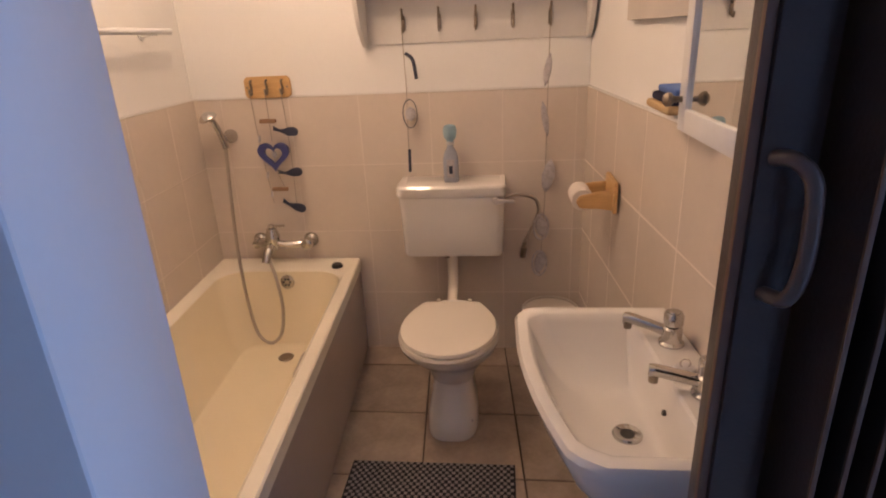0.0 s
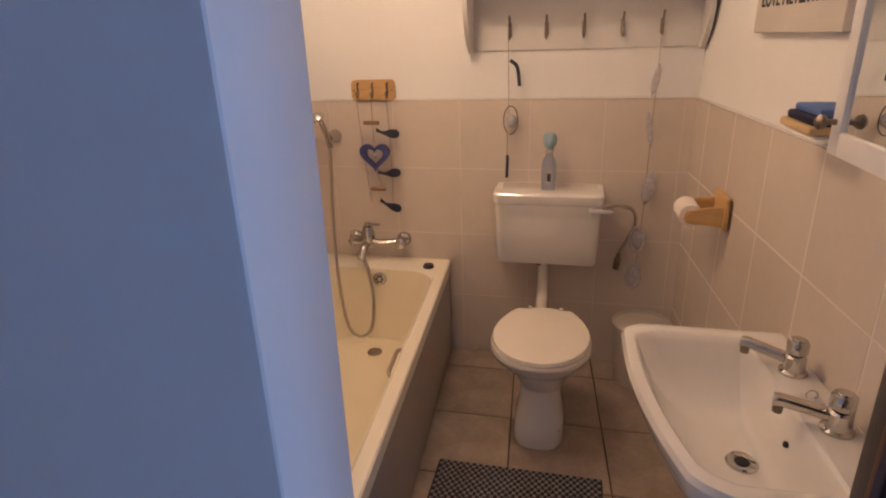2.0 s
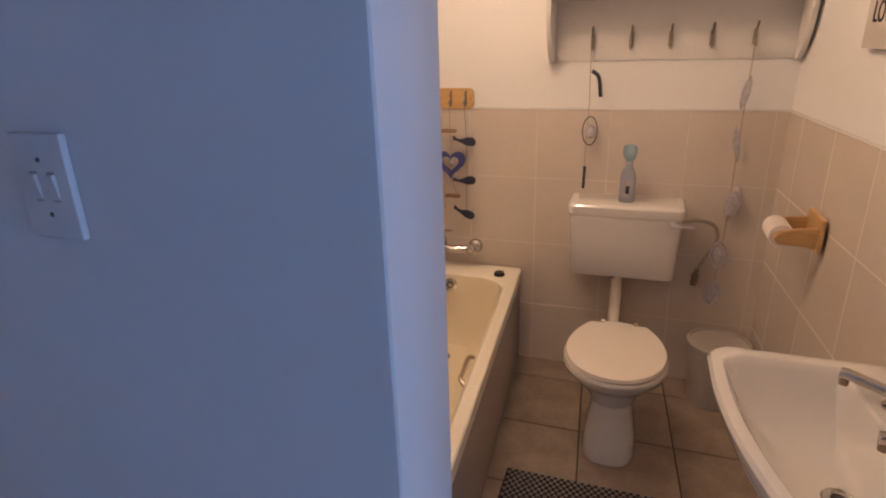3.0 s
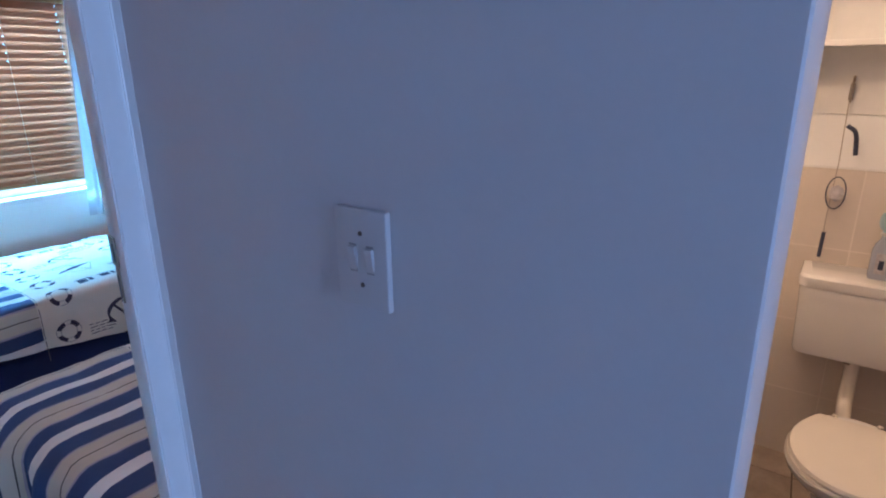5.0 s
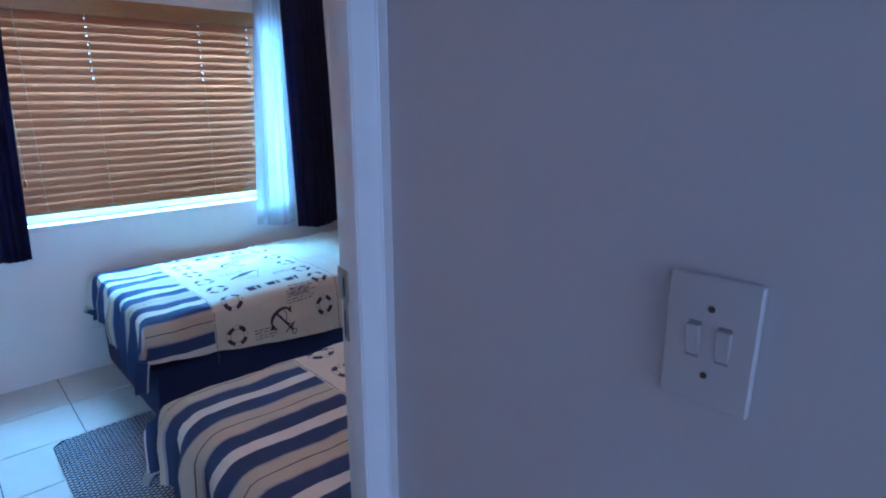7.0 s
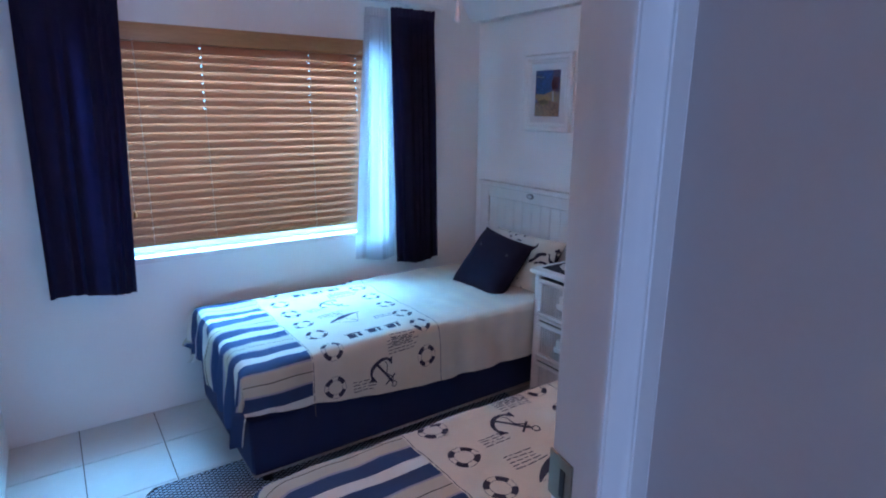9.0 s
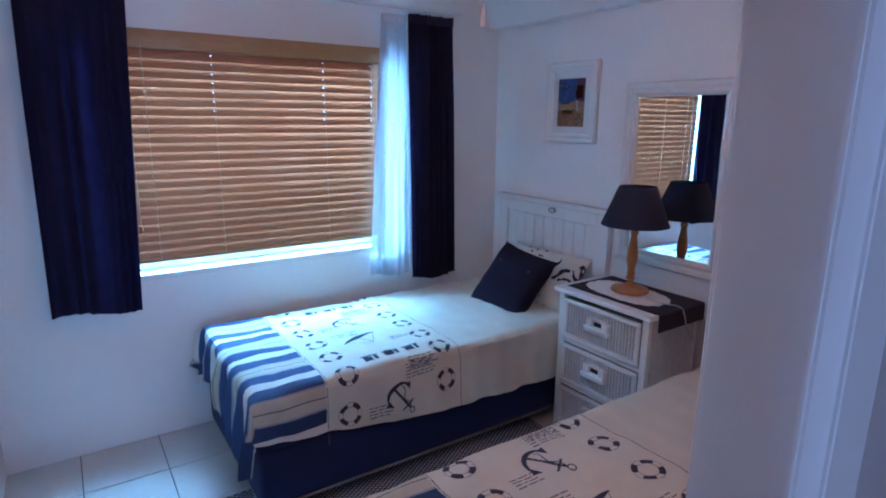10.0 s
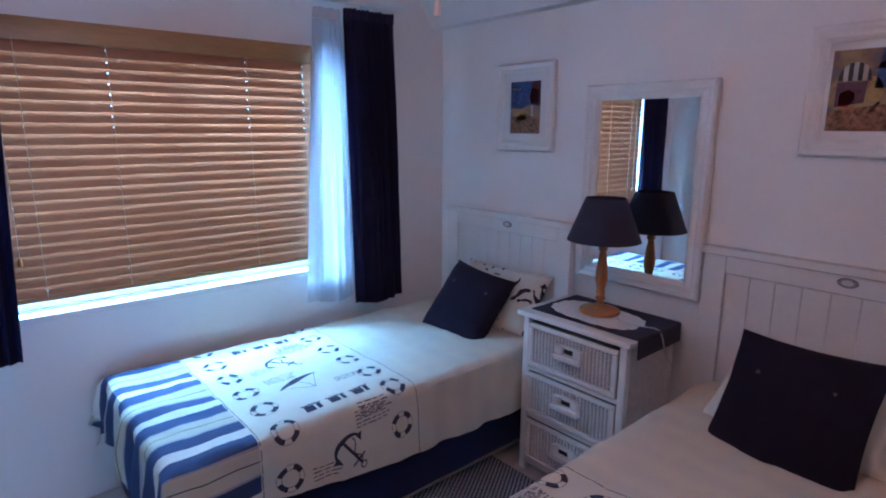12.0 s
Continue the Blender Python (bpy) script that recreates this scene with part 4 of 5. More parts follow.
def towel_rail():
    x = lambda y: skew(XL, y)
    r = thing("towel_rail", (0, 0, 0), "plain metal towel rail on the plaster wall", "towel rail")
    part("bar", tube([(x(1.6) + 0.065, 1.6, 1.41), (x(2.36) + 0.065, 2.36, 1.41)], 0.011, 14), M_ALU, r)
    for y in (1.66, 2.27):
        part("post", tube([(x(y), y, 1.402), (x(y) + 0.065, y, 1.405)], 0.009, 10), M_ALU, r)
        part("flange", lathe([(0.02, 0), (0.02, 0.006), (0, 0.008)], 16, m=pose(x(y), y, 1.402, 0, 90)), M_ALU, r)


towel_rail()


def woven_mat(name, x0, x1, y0, y1, cell, label, aspect=1.0, cut=0.0, pale=None):
    """Flat woven mat: dark ground with rows of offset pale stitches."""
    ob = thing(name, ((x0 + x1) / 2, (y0 + y1) / 2, 0.0), label, "mat")
    w, d = (x1 - x0) / 2, (y1 - y0) / 2
    o = [(-w, -d), (w, -d), (w, d), (-w, d)] if not cut else [(-w + cut, -d), (w, -d), (w, d), (-w, d), (-w, -d + cut)]
    part("ground_weave", prism(o, 0.008, "z", 0.001, 0.002), M_MAT, ob)
    bm = bmesh.new()
    nx, ny = int(2 * w / (cell * 1.2)), int(2 * d / (cell * aspect))
    for j in range(ny):
        for i in range(nx):
            x = -w + (i + 0.5 + 0.5 * (j % 2)) * 2 * w / (nx + 0.5)
            y = -d + (j + 0.5) * 2 * d / ny
            if cut and (x + w) + (y + d) < cut + cell:
                continue
            a, b = cell * 0.31, cell * aspect * 0.44
            vs = [bm.verts.new((x + sx * a * random.uniform(0.85, 1.1), y + sy * b, 0.009)) for sx, sy in ((-1, -1), (1, -1), (1, 1), (-1, 1))]
            top = [bm.verts.new((x + sx * a * 0.6, y + sy * b * 0.5, 0.0115)) for sx, sy in ((-1, -1), (1, -1), (1, 1), (-1, 1))]
            bm.faces.new(top)
            for q in range(4):
                bm.faces.new((vs[q], vs[(q + 1) % 4], top[(q + 1) % 4], top[q]))
    tagged(part("pale_stitches", bm, pale or M_MATW, ob, "rows of pale woven stitches"), kind="stuff")
    return ob


woven_mat("bath_mat", -0.313, 0.234, 1.31, 1.795, 0.0185, "black and white woven cotton bath mat on the tiles", 0.72, pale=M_MATG)


# ---- bedroom things ----
def window_unit():
    x = BX - 0.15
    w = tagged(new("window_1"), "wide white aluminium window behind a wooden blind", "window", kind="structure")
    w.empty_display_size = 0.05
    fr = box(x, x + 0.05, WY0, WY0 + 0.045, WZ0 + 0.03, WZ1, 0.003)
    for a, b, c, d in ((WY1 - 0.045, WY1, WZ0 + 0.03, WZ1), (WY0 + 0.045, WY1 - 0.045, WZ0 + 0.03, WZ0 + 0.075), (WY0 + 0.045, WY1 - 0.045, WZ1 - 0.045, WZ1), (1.16, 1.20, WZ0 + 0.075, WZ1 - 0.045)):
        box(x, x + 0.05, a, b, c, d, 0.003, fr)
    part("window_frame", fr, M_ALU, w)
    for a, b in ((WY0 + 0.044, 1.161), (1.199, WY1 - 0.044)):
        g = part("pane", box(x + 0.02, x + 0.026, a, b, WZ0 + 0.074, WZ1 - 0.044), M_GLASS, w, smooth=False)
        g.visible_shadow = False
    part("window_sill", box(BX - 0.20, BX + 0.012, WY0 + 0.002, WY1 - 0.002, WZ0, WZ0 + 0.028, 0.004), M_WHITE, w)
    # Thin black strip laid along the sill.
    part("sill_groove", box(BX - 0.075, BX - 0.062, WY0 + 0.004, WY1 - 0.004, WZ0 + 0.0285, WZ0 + 0.031), M_BLACK, w)


window_unit()


def wooden_blind():
    y0, y1 = 0.455, 1.80
    xb = BX + 0.012
    b = thing("venetian_blind", (0, 0, 0), "brown wooden venetian blind lowered over the window", "blind")
    part("valance", box(xb - 0.012, xb + 0.018, 0.518, 1.81, 1.862, 1.945, 0.004), M_RAIL, b, "deep wooden head rail")
    part("bottom_rail", box(xb - 0.022, xb + 0.012, y0, y1, 0.893, 0.912, 0.004), M_RAIL, b)
    holes = (0.612, 0.907, 1.463, 1.742)
    cuts = [y0] + [q for h in holes for q in (h - 0.002, h + 0.002)] + [y1]
    wd, tilt = 0.0265, radians(68)
    bm = bmesh.new()
    prof = [(-1, 0), (-0.13, 0.0016), (0.13, 0.0016), (1, 0)]
    grid = []
    for y in cuts:
        col = []
        for t, c in prof:
            col.append([bm.verts.new((wd * t * math.cos(tilt) + (c + k) * math.sin(tilt), y, -wd * t * math.sin(tilt) + (c + k) * math.cos(tilt))) for k in (0, 0.0028)])
        grid.append(col)
    for i in range(len(cuts) - 1):
        hole = i % 2 == 1
        for j in range(3):
            if hole and j == 1:
                continue
            for k in (0, 1):
                bm.faces.new((grid[i][j][k], grid[i + 1][j][k], grid[i + 1][j + 1][k], grid[i][j + 1][k]))
    me = mesh_of(bm, "slat", M_SLAT)
    n = 23
    for i in range(n):
        o = new("slat", me)
        o.parent = b
        o.matrix_basis = pose(xb - 0.002, 0, 0.936 + i * (1.846 - 0.936) / (n - 1), 0, random.uniform(-1.6, 1.6) + 5 * max(0.0, (12 - i) / 12), 0)
    for h in holes:
        for dx in (-0.018, 0.019):
            part("ladder_cord", tube([(xb + dx, h, 0.91), (xb + dx, h, 1.87)], 0.0009, 5), M_CORD, b)
    t = part("pull_cord", tube([(xb + 0.021, 0.545, 1.87), (xb + 0.021, 0.540, 1.07)], 0.0012, 5), M_CORD, b)
    part("tassel", lathe([(0.003, 0.03), (0.007, 0.02), (0.008, 0), (0.0, 0.0)], 12, m=pose(xb + 0.021, 0.540, 1.045)), M_TURNED, t, "small wooden tassel")


wooden_blind()


def curtain(name, material, ya, yb, yt0, yt1, z0, z1, x, waves, amp, label, hem=0.03, seed=1.0):
    """Gathered cloth: narrower or wider at the top than at the hem."""
    c = thing(name, (0, 0, 0), label, "curtain")
    bm = bmesh.new()
    nu, nv = waves * 10, 22
    rows = []
    for j in range(nv + 1):
        t = j / nv
        row = []
        for i in range(nu + 1):
            u = i / nu
            y = (yt0 + (yt1 - yt0) * u) * (1 - t) + (ya + (yb - ya) * u) * t
            ph = 2 * math.pi * waves * (u + 0.055 * math.sin(6 * u + seed) + 0.03 * math.sin(14 * u + 2 * seed)) + seed
            a = amp * (0.35 + 0.65 * min(1, t * 3)) * (0.68 + 0.32 * math.sin(11 * u + 3 * t + seed))
            dx = a * math.sin(ph + 0.5 * math.sin(3 * t + seed))
            y += 0.25 * a * math.cos(ph * 1.0 + t)
            z = z1 + (z0 - z1) * t + (hem * math.sin(5 * u + seed) * 0.5 + 0.004 * math.sin(ph)) * t
            row.append(bm.verts.new((x + dx, y, z)))
        rows.append(row)
    for a, b in zip(rows, rows[1:]):
        for i in range(nu):
            bm.faces.new((a[i], a[i + 1], b[i + 1], b[i]))
    bmesh.ops.solidify(bm, geom=bm.faces[:], thickness=0.003)
    part("cloth", bm, material, c)
    hd = bmesh.new()
    n = waves * 2
    for i in range(n):
        y = yt0 + (yt1 - yt0) * (i + 0.5) / n
        box(x - 0.007, x + 0.009, y - 0.009, y + 0.009, z1 - 0.045, z1 + 0.003 + 0.002 * (i % 3), 0.004, hd, 1)
    part("heading_pleats", hd, material, c)
    return c


curtain("navy_curtain", M_CURTAIN, 0.155, 0.505, 0.18, 0.57, 0.705, 2.15, BX + 0.095, 7, 0.022, "navy blue cotton curtain drawn to the side", seed=0.6)
curtain("navy_curtain", M_CURTAIN, 1.955, 2.265, 1.935, 2.235, 0.622, 2.125, BX + 0.095, 6, 0.022, "navy blue cotton curtain gathered beside a sheer", seed=2.1)
curtain("sheer_curtain", M_SHEER, 1.685, 1.95, 1.785, 1.93, 0.668, 2.115, BX + 0.070, 4, 0.013, "white sheer curtain gathered beside the window", seed=1.3)
rail = thing("curtain_rail", (BX + 0.085, 0, 2.158), "white curtain track fixed along the wall", "curtain rail")
part("track", box(-0.014, 0.014, 0.10, 2.30, -0.008, 0.010, 0.002), M_ALU, rail)
for y in (0.3, 1.2, 2.1):
    part("bracket", box(-0.084, -0.014, y - 0.012, y + 0.012, -0.004, 0.006), M_ALU, rail)


class Cover:
    """A spread over a bed. u runs from the aisle edge across the bed, v is the place along it."""

    def __init__(self, xe, w, y0, y1, zt, hs, hf, r, seed, lopsided=0.0, near=0.8, shift=0.0):
        self.lopsided, self.near, self.shift = lopsided, near, shift
        self.xe, self.w, self.y0, self.y1, self.zt, self.hs, self.hf, self.r, self.seed = xe, w, y0, y1, zt, hs, hf, r, seed

    def fold(self, o):
        r = self.r
        if o <= -r:
            return o, 0.0
        o += r
        a = o / r
        if a < math.pi / 2:
            return -r + r * math.sin(a), r * (1 - math.cos(a))
        return 0.06 * (o - r * math.pi / 2), r + (o - r * math.pi / 2)

    def at(self, u, v, lift=0.0):
        side = -u if u < self.w / 2 else u - self.w
        o1, d1 = self.fold(side)
        o2, d2 = self.fold(self.y0 - v)
        s_ = self.seed
        drop = (d1 ** 5 + d2 ** 5) ** 0.2
        k1, k2 = min(1, d1 / 0.12), min(1, d2 / 0.12)
        o1 += k1 * (0.009 * math.sin(9 * v + s_) + 0.006 * math.sin(23 * v + s_) + 0.016 * noise.noise((u * 5, v * 10, s_)) + 0.007 * noise.noise((u * 16, v * 22, s_ + 5)))
        o2 += k2 * (0.020 * math.sin(38 * u + s_ + 2 * math.sin(5 * u)) + 0.007 * math.sin(90 * u) + 0.014 * noise.noise((u * 14, v * 6, s_)))
        if side > -self.r and self.y0 - v > -self.r:
            pinch = min(d1, d2)
            o1 += 0.10 * pinch
            o2 += 0.10 * pinch
        x = self.xe + (o1 if u < self.w / 2 else -self.w - o1)
        y = self.y0 - o2 if d2 > 0 or self.y0 - v > -self.r else v
        z = self.zt - drop
        if drop < 0.02:
            z += 0.004 * math.sin(6 * u + s_) * math.sin(5 * v + s_) + 0.008 * noise.noise((u * 8, v * 5, s_)) + 0.007 * noise.noise((u * 14, v * 9, s_ + 3)) + 0.003 * noise.noise((u * 34, v * 22, s_ + 7))
        else:
            z += 0.012 * math.sin(4 * v + 6 * u + s_) * min(1, drop / 0.2)
        p0 = Vector((x, y, z))
        if lift:
            e = 0.004
            a = self.at(u + e, v) - self.at(u - e, v)
            b = self.at(u, v + e) - self.at(u, v - e)
            n = b.cross(a)
            n.normalize()
            p0 += n * lift
        return p0

    def cloth(self):
        bm = bmesh.new()
        uvl = bm.loops.layers.uv.new("UVMap")
        us = np.linspace(-self.hs, self.w + self.hs, 76)
        vs = np.linspace(self.y0 - self.hf, self.y1, 96)
        g = []
        for u in us:
            row = []
            for v in vs:
                f = min(1.0, max(0.0, (v - self.y0) / (self.y1 - self.y0)))
                uu = u * (self.near + (1 - self.near) * min(1.0, 1.6 * f)) if u < 0 else u
                vv = v if v > self.y0 else self.y0 + (v - self.y0) * (0.92 - self.lopsided * min(1.0, max(0.0, uu / self.w)))
                row.append((bm.verts.new(self.at(uu, vv)), uu, vv))
            g.append(row)
        for a, b in zip(g, g[1:]):
            for j in range(len(vs) - 1):
                q = (a[j], a[j + 1], b[j + 1], b[j])
                f = bm.faces.new([k[0] for k in q])
                for lp, k in zip(f.loops, q):
                    lp[uvl].uv = (k[1] + self.shift, k[2] - self.div)
        return bm


def strip(bm, cov, pts, width, lift=0.0018, closed=False):
    """A painted stroke along (u, v) points on the cloth."""
    n = len(pts)
    left, right = [], []
    for i, (u, v) in enumerate(pts):
        a, b = pts[max(i - 1, 0)], pts[min(i + 1, n - 1)]
        d = Vector((b[0] - a[0], b[1] - a[1]))
        d = d.normalized() if d.length > 1e-9 else Vector((1, 0))
        w = (width(i / max(1, n - 1)) if callable(width) else width) / 2
        left.append(bm.verts.new(cov.at(u - d.y * w, v + d.x * w, lift)))
        right.append(bm.verts.new(cov.at(u + d.y * w, v - d.x * w, lift)))
    for i in range(n - 1):
        bm.faces.new((left[i], left[i + 1], right[i + 1], right[i]))


def ring_motif(bm, thin, cov, u, v, r=0.040):
    for k in range(4):
        a0 = math.pi / 4 + k * math.pi / 2
        strip(bm, cov, [(u + r * math.cos(a), v + r * math.sin(a)) for a in np.linspace(a0 - 0.46, a0 + 0.46, 7)], 0.019)
        strip(thin, cov, [(u + (r + 0.009) * math.cos(a), v + (r + 0.009) * math.sin(a)) for a in np.linspace(a0 + 0.5, a0 + 1.05, 4)], 0.002)
        strip(thin, cov, [(u + (r - 0.009) * math.cos(a), v + (r - 0.009) * math.sin(a)) for a in np.linspace(a0 + 0.5, a0 + 1.05, 4)], 0.002)


def anchor_motif(bm, cov, u, v, s_=1.0, rot=0.6):
    c, q = math.cos(rot), math.sin(rot)
    f = lambda a, b: (u + s_ * (a * c - b * q), v + s_ * (a * q + b * c))
    strip(bm, cov, [f(0, t) for t in np.linspace(-0.085, 0.075, 6)], 0.013 * s_)
    strip(bm, cov, [f(t, 0.045) for t in np.linspace(-0.04, 0.04, 4)], 0.010 * s_)
    strip(bm, cov, [f(0.075 * math.sin(a), -0.02 - 0.068 * math.cos(a)) for a in np.linspace(-1.25, 1.25, 13)], lambda t: (0.008 + 0.012 * math.sin(math.pi * t)) * s_)
    strip(bm, cov, [f(0.016 * math.cos(a), 0.09 + 0.016 * math.sin(a)) for a in np.linspace(0, 6.28, 11)], 0.006 * s_)
    for k in (-1, 1):
        strip(bm, cov, [f(k * (0.075 - 0.004 * i), -0.045 + 0.012 * i) for i in range(4)], lambda t: 0.026 * (1 - t) + 0.003)
    strip(bm, cov, [f(0.012 * math.sin(9 * t) + 0.035 * t, 0.07 - 0.13 * t) for t in np.linspace(0, 1, 14)], 0.006 * s_)


def boat_motif(bm, thin, cov, u, v, s_=1.0, rot=0.9):
    c, q = math.cos(rot), math.sin(rot)
    f = lambda a, b: (u + s_ * (a * c - b * q), v + s_ * (a * q + b * c))
    strip(bm, cov, [f(t, 0.016 * (t / 0.1) ** 2 - 0.02) for t in np.linspace(-0.1, 0.1, 13)], lambda t: (0.004 + 0.026 * math.sin(math.pi * t)) * s_)
    strip(thin, cov, [f(0.0, t) for t in np.linspace(-0.02, 0.09, 4)], 0.003)
    strip(thin, cov, [f(0.09 * t, 0.085 - 0.09 * t) for t in np.linspace(0, 1, 4)], 0.002)
    strip(thin, cov, [f(-0.09 * t, 0.085 - 0.09 * t) for t in np.linspace(0, 1, 4)], 0.002)


def script_lines(thin, cov, u, v, length, n, along_v=True, gap=0.014):
    for i in range(n):
        t = 0.0
        while t < length:
            l = random.uniform(0.012, 0.04)
            a = [(u + i * gap + random.uniform(-0.0012, 0.0012), v + t + l * k / 2) if along_v else (u + t + l * k / 2, v + i * gap + random.uniform(-0.0012, 0.0012)) for k in range(3)]
            strip(thin, cov, a, 0.0045)
            t += l + 0.007


def printed_spread(name, cov, div, label, phase):
    cov.div = div
    sp = thing(name, (cov.xe - cov.w / 2, cov.y0 + 0.9, cov.zt), label, "bedspread", "bedspreads")
    inv = Matrix.Translation((-(cov.xe - cov.w / 2), -(cov.y0 + 0.9), -cov.zt))
    bm = cov.cloth()
    bm.transform(inv)
    part("cloth", bm, M_SPREAD, sp)
    bold, thin = bmesh.new(), bmesh.new()
    u = -0.150
    while u < cov.w + 0.15:
        ring_motif(bold, thin, cov, u, div + 0.10)
        ring_motif(bold, thin, cov, u + 0.03, div + 0.565)
        u += 0.168
    u, i = phase, 0
    while u < cov.w + 0.12:
        k = i % 3
        if k == 0:
            anchor_motif(bold, cov, u, div + 0.34, 0.8, 0.9)
            script_lines(thin, cov, u - 0.05, div + 0.185, 0.085, 4)
            script_lines(thin, cov, u + 0.085, div + 0.36, 0.14, 5)
        elif k == 1:
            for t in range(3):
                v0 = div + 0.22 + 0.10 * t
                for dv in (0.0, 0.02, 0.045):
                    strip(bold, cov, [(u - 0.02, v0 + dv), (u, v0 + dv), (u + 0.018, v0 + dv)], 0.016 if dv else 0.024)
                strip(thin, cov, [(u + 0.022, v0 - 0.02), (u + 0.024, v0 + 0.02), (u + 0.022, v0 + 0.06)], 0.008)
            script_lines(thin, cov, u - 0.11, div + 0.38, 0.10, 4)
        else:
            boat_motif(bold, thin, cov, u, div + 0.30, 1.0, 1.2)
            script_lines(thin, cov, u + 0.05, div + 0.19, 0.11, 5)
            script_lines(thin, cov, u - 0.09, div + 0.42, 0.10, 3)
        u += 0.23
        i += 1
    for v in (div + 0.005, div + 0.645):
        t = -cov.hs + 0.02
        while t < cov.w + cov.hs - 0.03:
            l = random.uniform(0.02, 0.07)
            strip(thin, cov, [(t, v), (t + l / 2, v + random.uniform(-0.001, 0.001)), (t + l, v)], 0.0035)
            t += l + 0.006
    bold.transform(inv)
    thin.transform(inv)
    tagged(part("motif_print", bold, M_PRINT, sp, "navy printed lifebuoys, anchors and boats"), kind="stuff")
    tagged(part("script_print", thin, M_SCRIPT, sp, "faded dark printed script"), kind="stuff")
    return sp


def bed(cov, label, foot=0.03):
    """Divan base on short feet with a mattress."""
    b = thing("bed", (cov.xe - cov.w / 2, cov.y0 + 0.9, 0), label, "bed", "twin beds")
    w, l = cov.w / 2, 0.9
    part("divan_base", box(-w + 0.01, w - 0.012, -l + 0.022, 0.98, 0.075, 0.335, 0.025, seg=3), M_BASE, b, "royal navy fabric divan base")
    part("white_edge", box(-w + 0.014, w - 0.016, -l + 0.026, 0.976, 0.066, 0.078, 0.005), M_PRINTGREY, b, "pale edging under the base")
    part("mattress", box(-w + 0.055, w - 0.055, -l + 0.07, 0.975, 0.337, cov.zt - 0.016, 0.05, seg=3), M_CREAM, b, "cream mattress under the spread")
    for x in (-w + 0.08, w - 0.08):
        for y in (-l + 0.1, 0.9):
            part("foot", lathe([(0.022, 0), (0.028, 0.062)], 14, m=pose(x, y, 0)), M_BLACK, b)
    for z in (0.46, 0.39):
        part("handle_knot", lathe([(0, -0.02), (0.016, -0.01), (0.016, 0.01), (0, 0.02)], 10, m=pose(-w - 0.012, -l + 0.06, z)), M_NAVY, b)
    return b


C1 = Cover(-2.875, 0.900, 0.735, 2.60, 0.566, 0.285, 0.335, 0.045, 0.7, 0.42, 0.62)
C2 = Cover(-1.25, 0.955, 0.575, 2.60, 0.566, 0.25, 0.16, 0.095, 2.2, -0.5, 0.8, 0.149)
bed(C1, "single divan bed in navy fabric under the window")
bed(C2, "single divan bed in navy fabric beside the doorway")
printed_spread("bedspread", C1, 1.03, "nautical printed bedspread with blue stripes, bed by the window", -0.145)
printed_spread("bedspread", C2, 1.03, "nautical printed bedspread with navy stripes, bed by the door", 0.05)


def puff(w, h, t, n=18, pinch=0.12):
    """A stuffed square: full in the middle, drawn out at the corners."""
    bm = bmesh.new()
    vs = {}
    for side in (1, -1):
        for i in range(n + 1):
            for j in range(n + 1):
                a, b = 2 * i / n - 1, 2 * j / n - 1
                edge = max(abs(a), abs(b))
                if side == -1 and edge > 0.999:
                    vs[(side, i, j)] = vs[(1, i, j)]
                    continue
                ka = 1 - pinch * (1 - a * a) * abs(b) ** 2
                kb = 1 - pinch * (1 - b * b) * abs(a) ** 2
                z = side * t / 2 * ((1 - a ** 4) * (1 - b ** 4)) ** 0.55 + 0.004 * noise.noise((a * 3, b * 3, side))
                vs[(side, i, j)] = bm.verts.new((a * w / 2 * kb, z, b * h / 2 * ka))
    for side in (1, -1):
        for i in range(n):
            for j in range(n):
                bm.faces.new([vs[(side, i, j)], vs[(side, i + 1, j)], vs[(side, i + 1, j + 1)], vs[(side, i, j + 1)]])
    return bm


def cushion(m, label, size=0.42):
    c = thing("cushion", (0, 0, 0), label, "cushion", "navy cushions")
    c.matrix_basis = m
    part("cover", puff(size, size, 0.13, 22, 0.07), M_NAVY, c)
    for x in (-0.105, 0.0, 0.112):
        part("button", lathe([(0, 0.005), (0.0065, 0.004), (0.008, 0.0)], 12, m=pose(x, -0.058, 0.074, 90)), M_BUTTON, c, "dark round button")


def pillow(m, material, label):
    c = thing("pillow", (0, 0, 0), label, "pillow", "pillows")
    c.matrix_basis = m
    part("slip", puff(0.58, 0.36, 0.15, pinch=0.06), material, c)
    return c


pillow(pose(-3.24, 2.50, 0.680, -34, 0, 2), M_SLIP, "cream pillow with navy print leaning on the headboard")
pillow(pose(-1.75, 2.45, 0.670, -50, 0, -2), M_CREAM, "cream pillow leaning on the headboard")
cushion(pose(-3.25, 2.300, 0.682, -38, 7, 4), "navy cotton cushion with buttons on the window bed", 0.405)
cushion(pose(-1.756, 2.300, 0.692, -35, -1, -3), "navy cotton cushion with buttons on the door bed", 0.445)


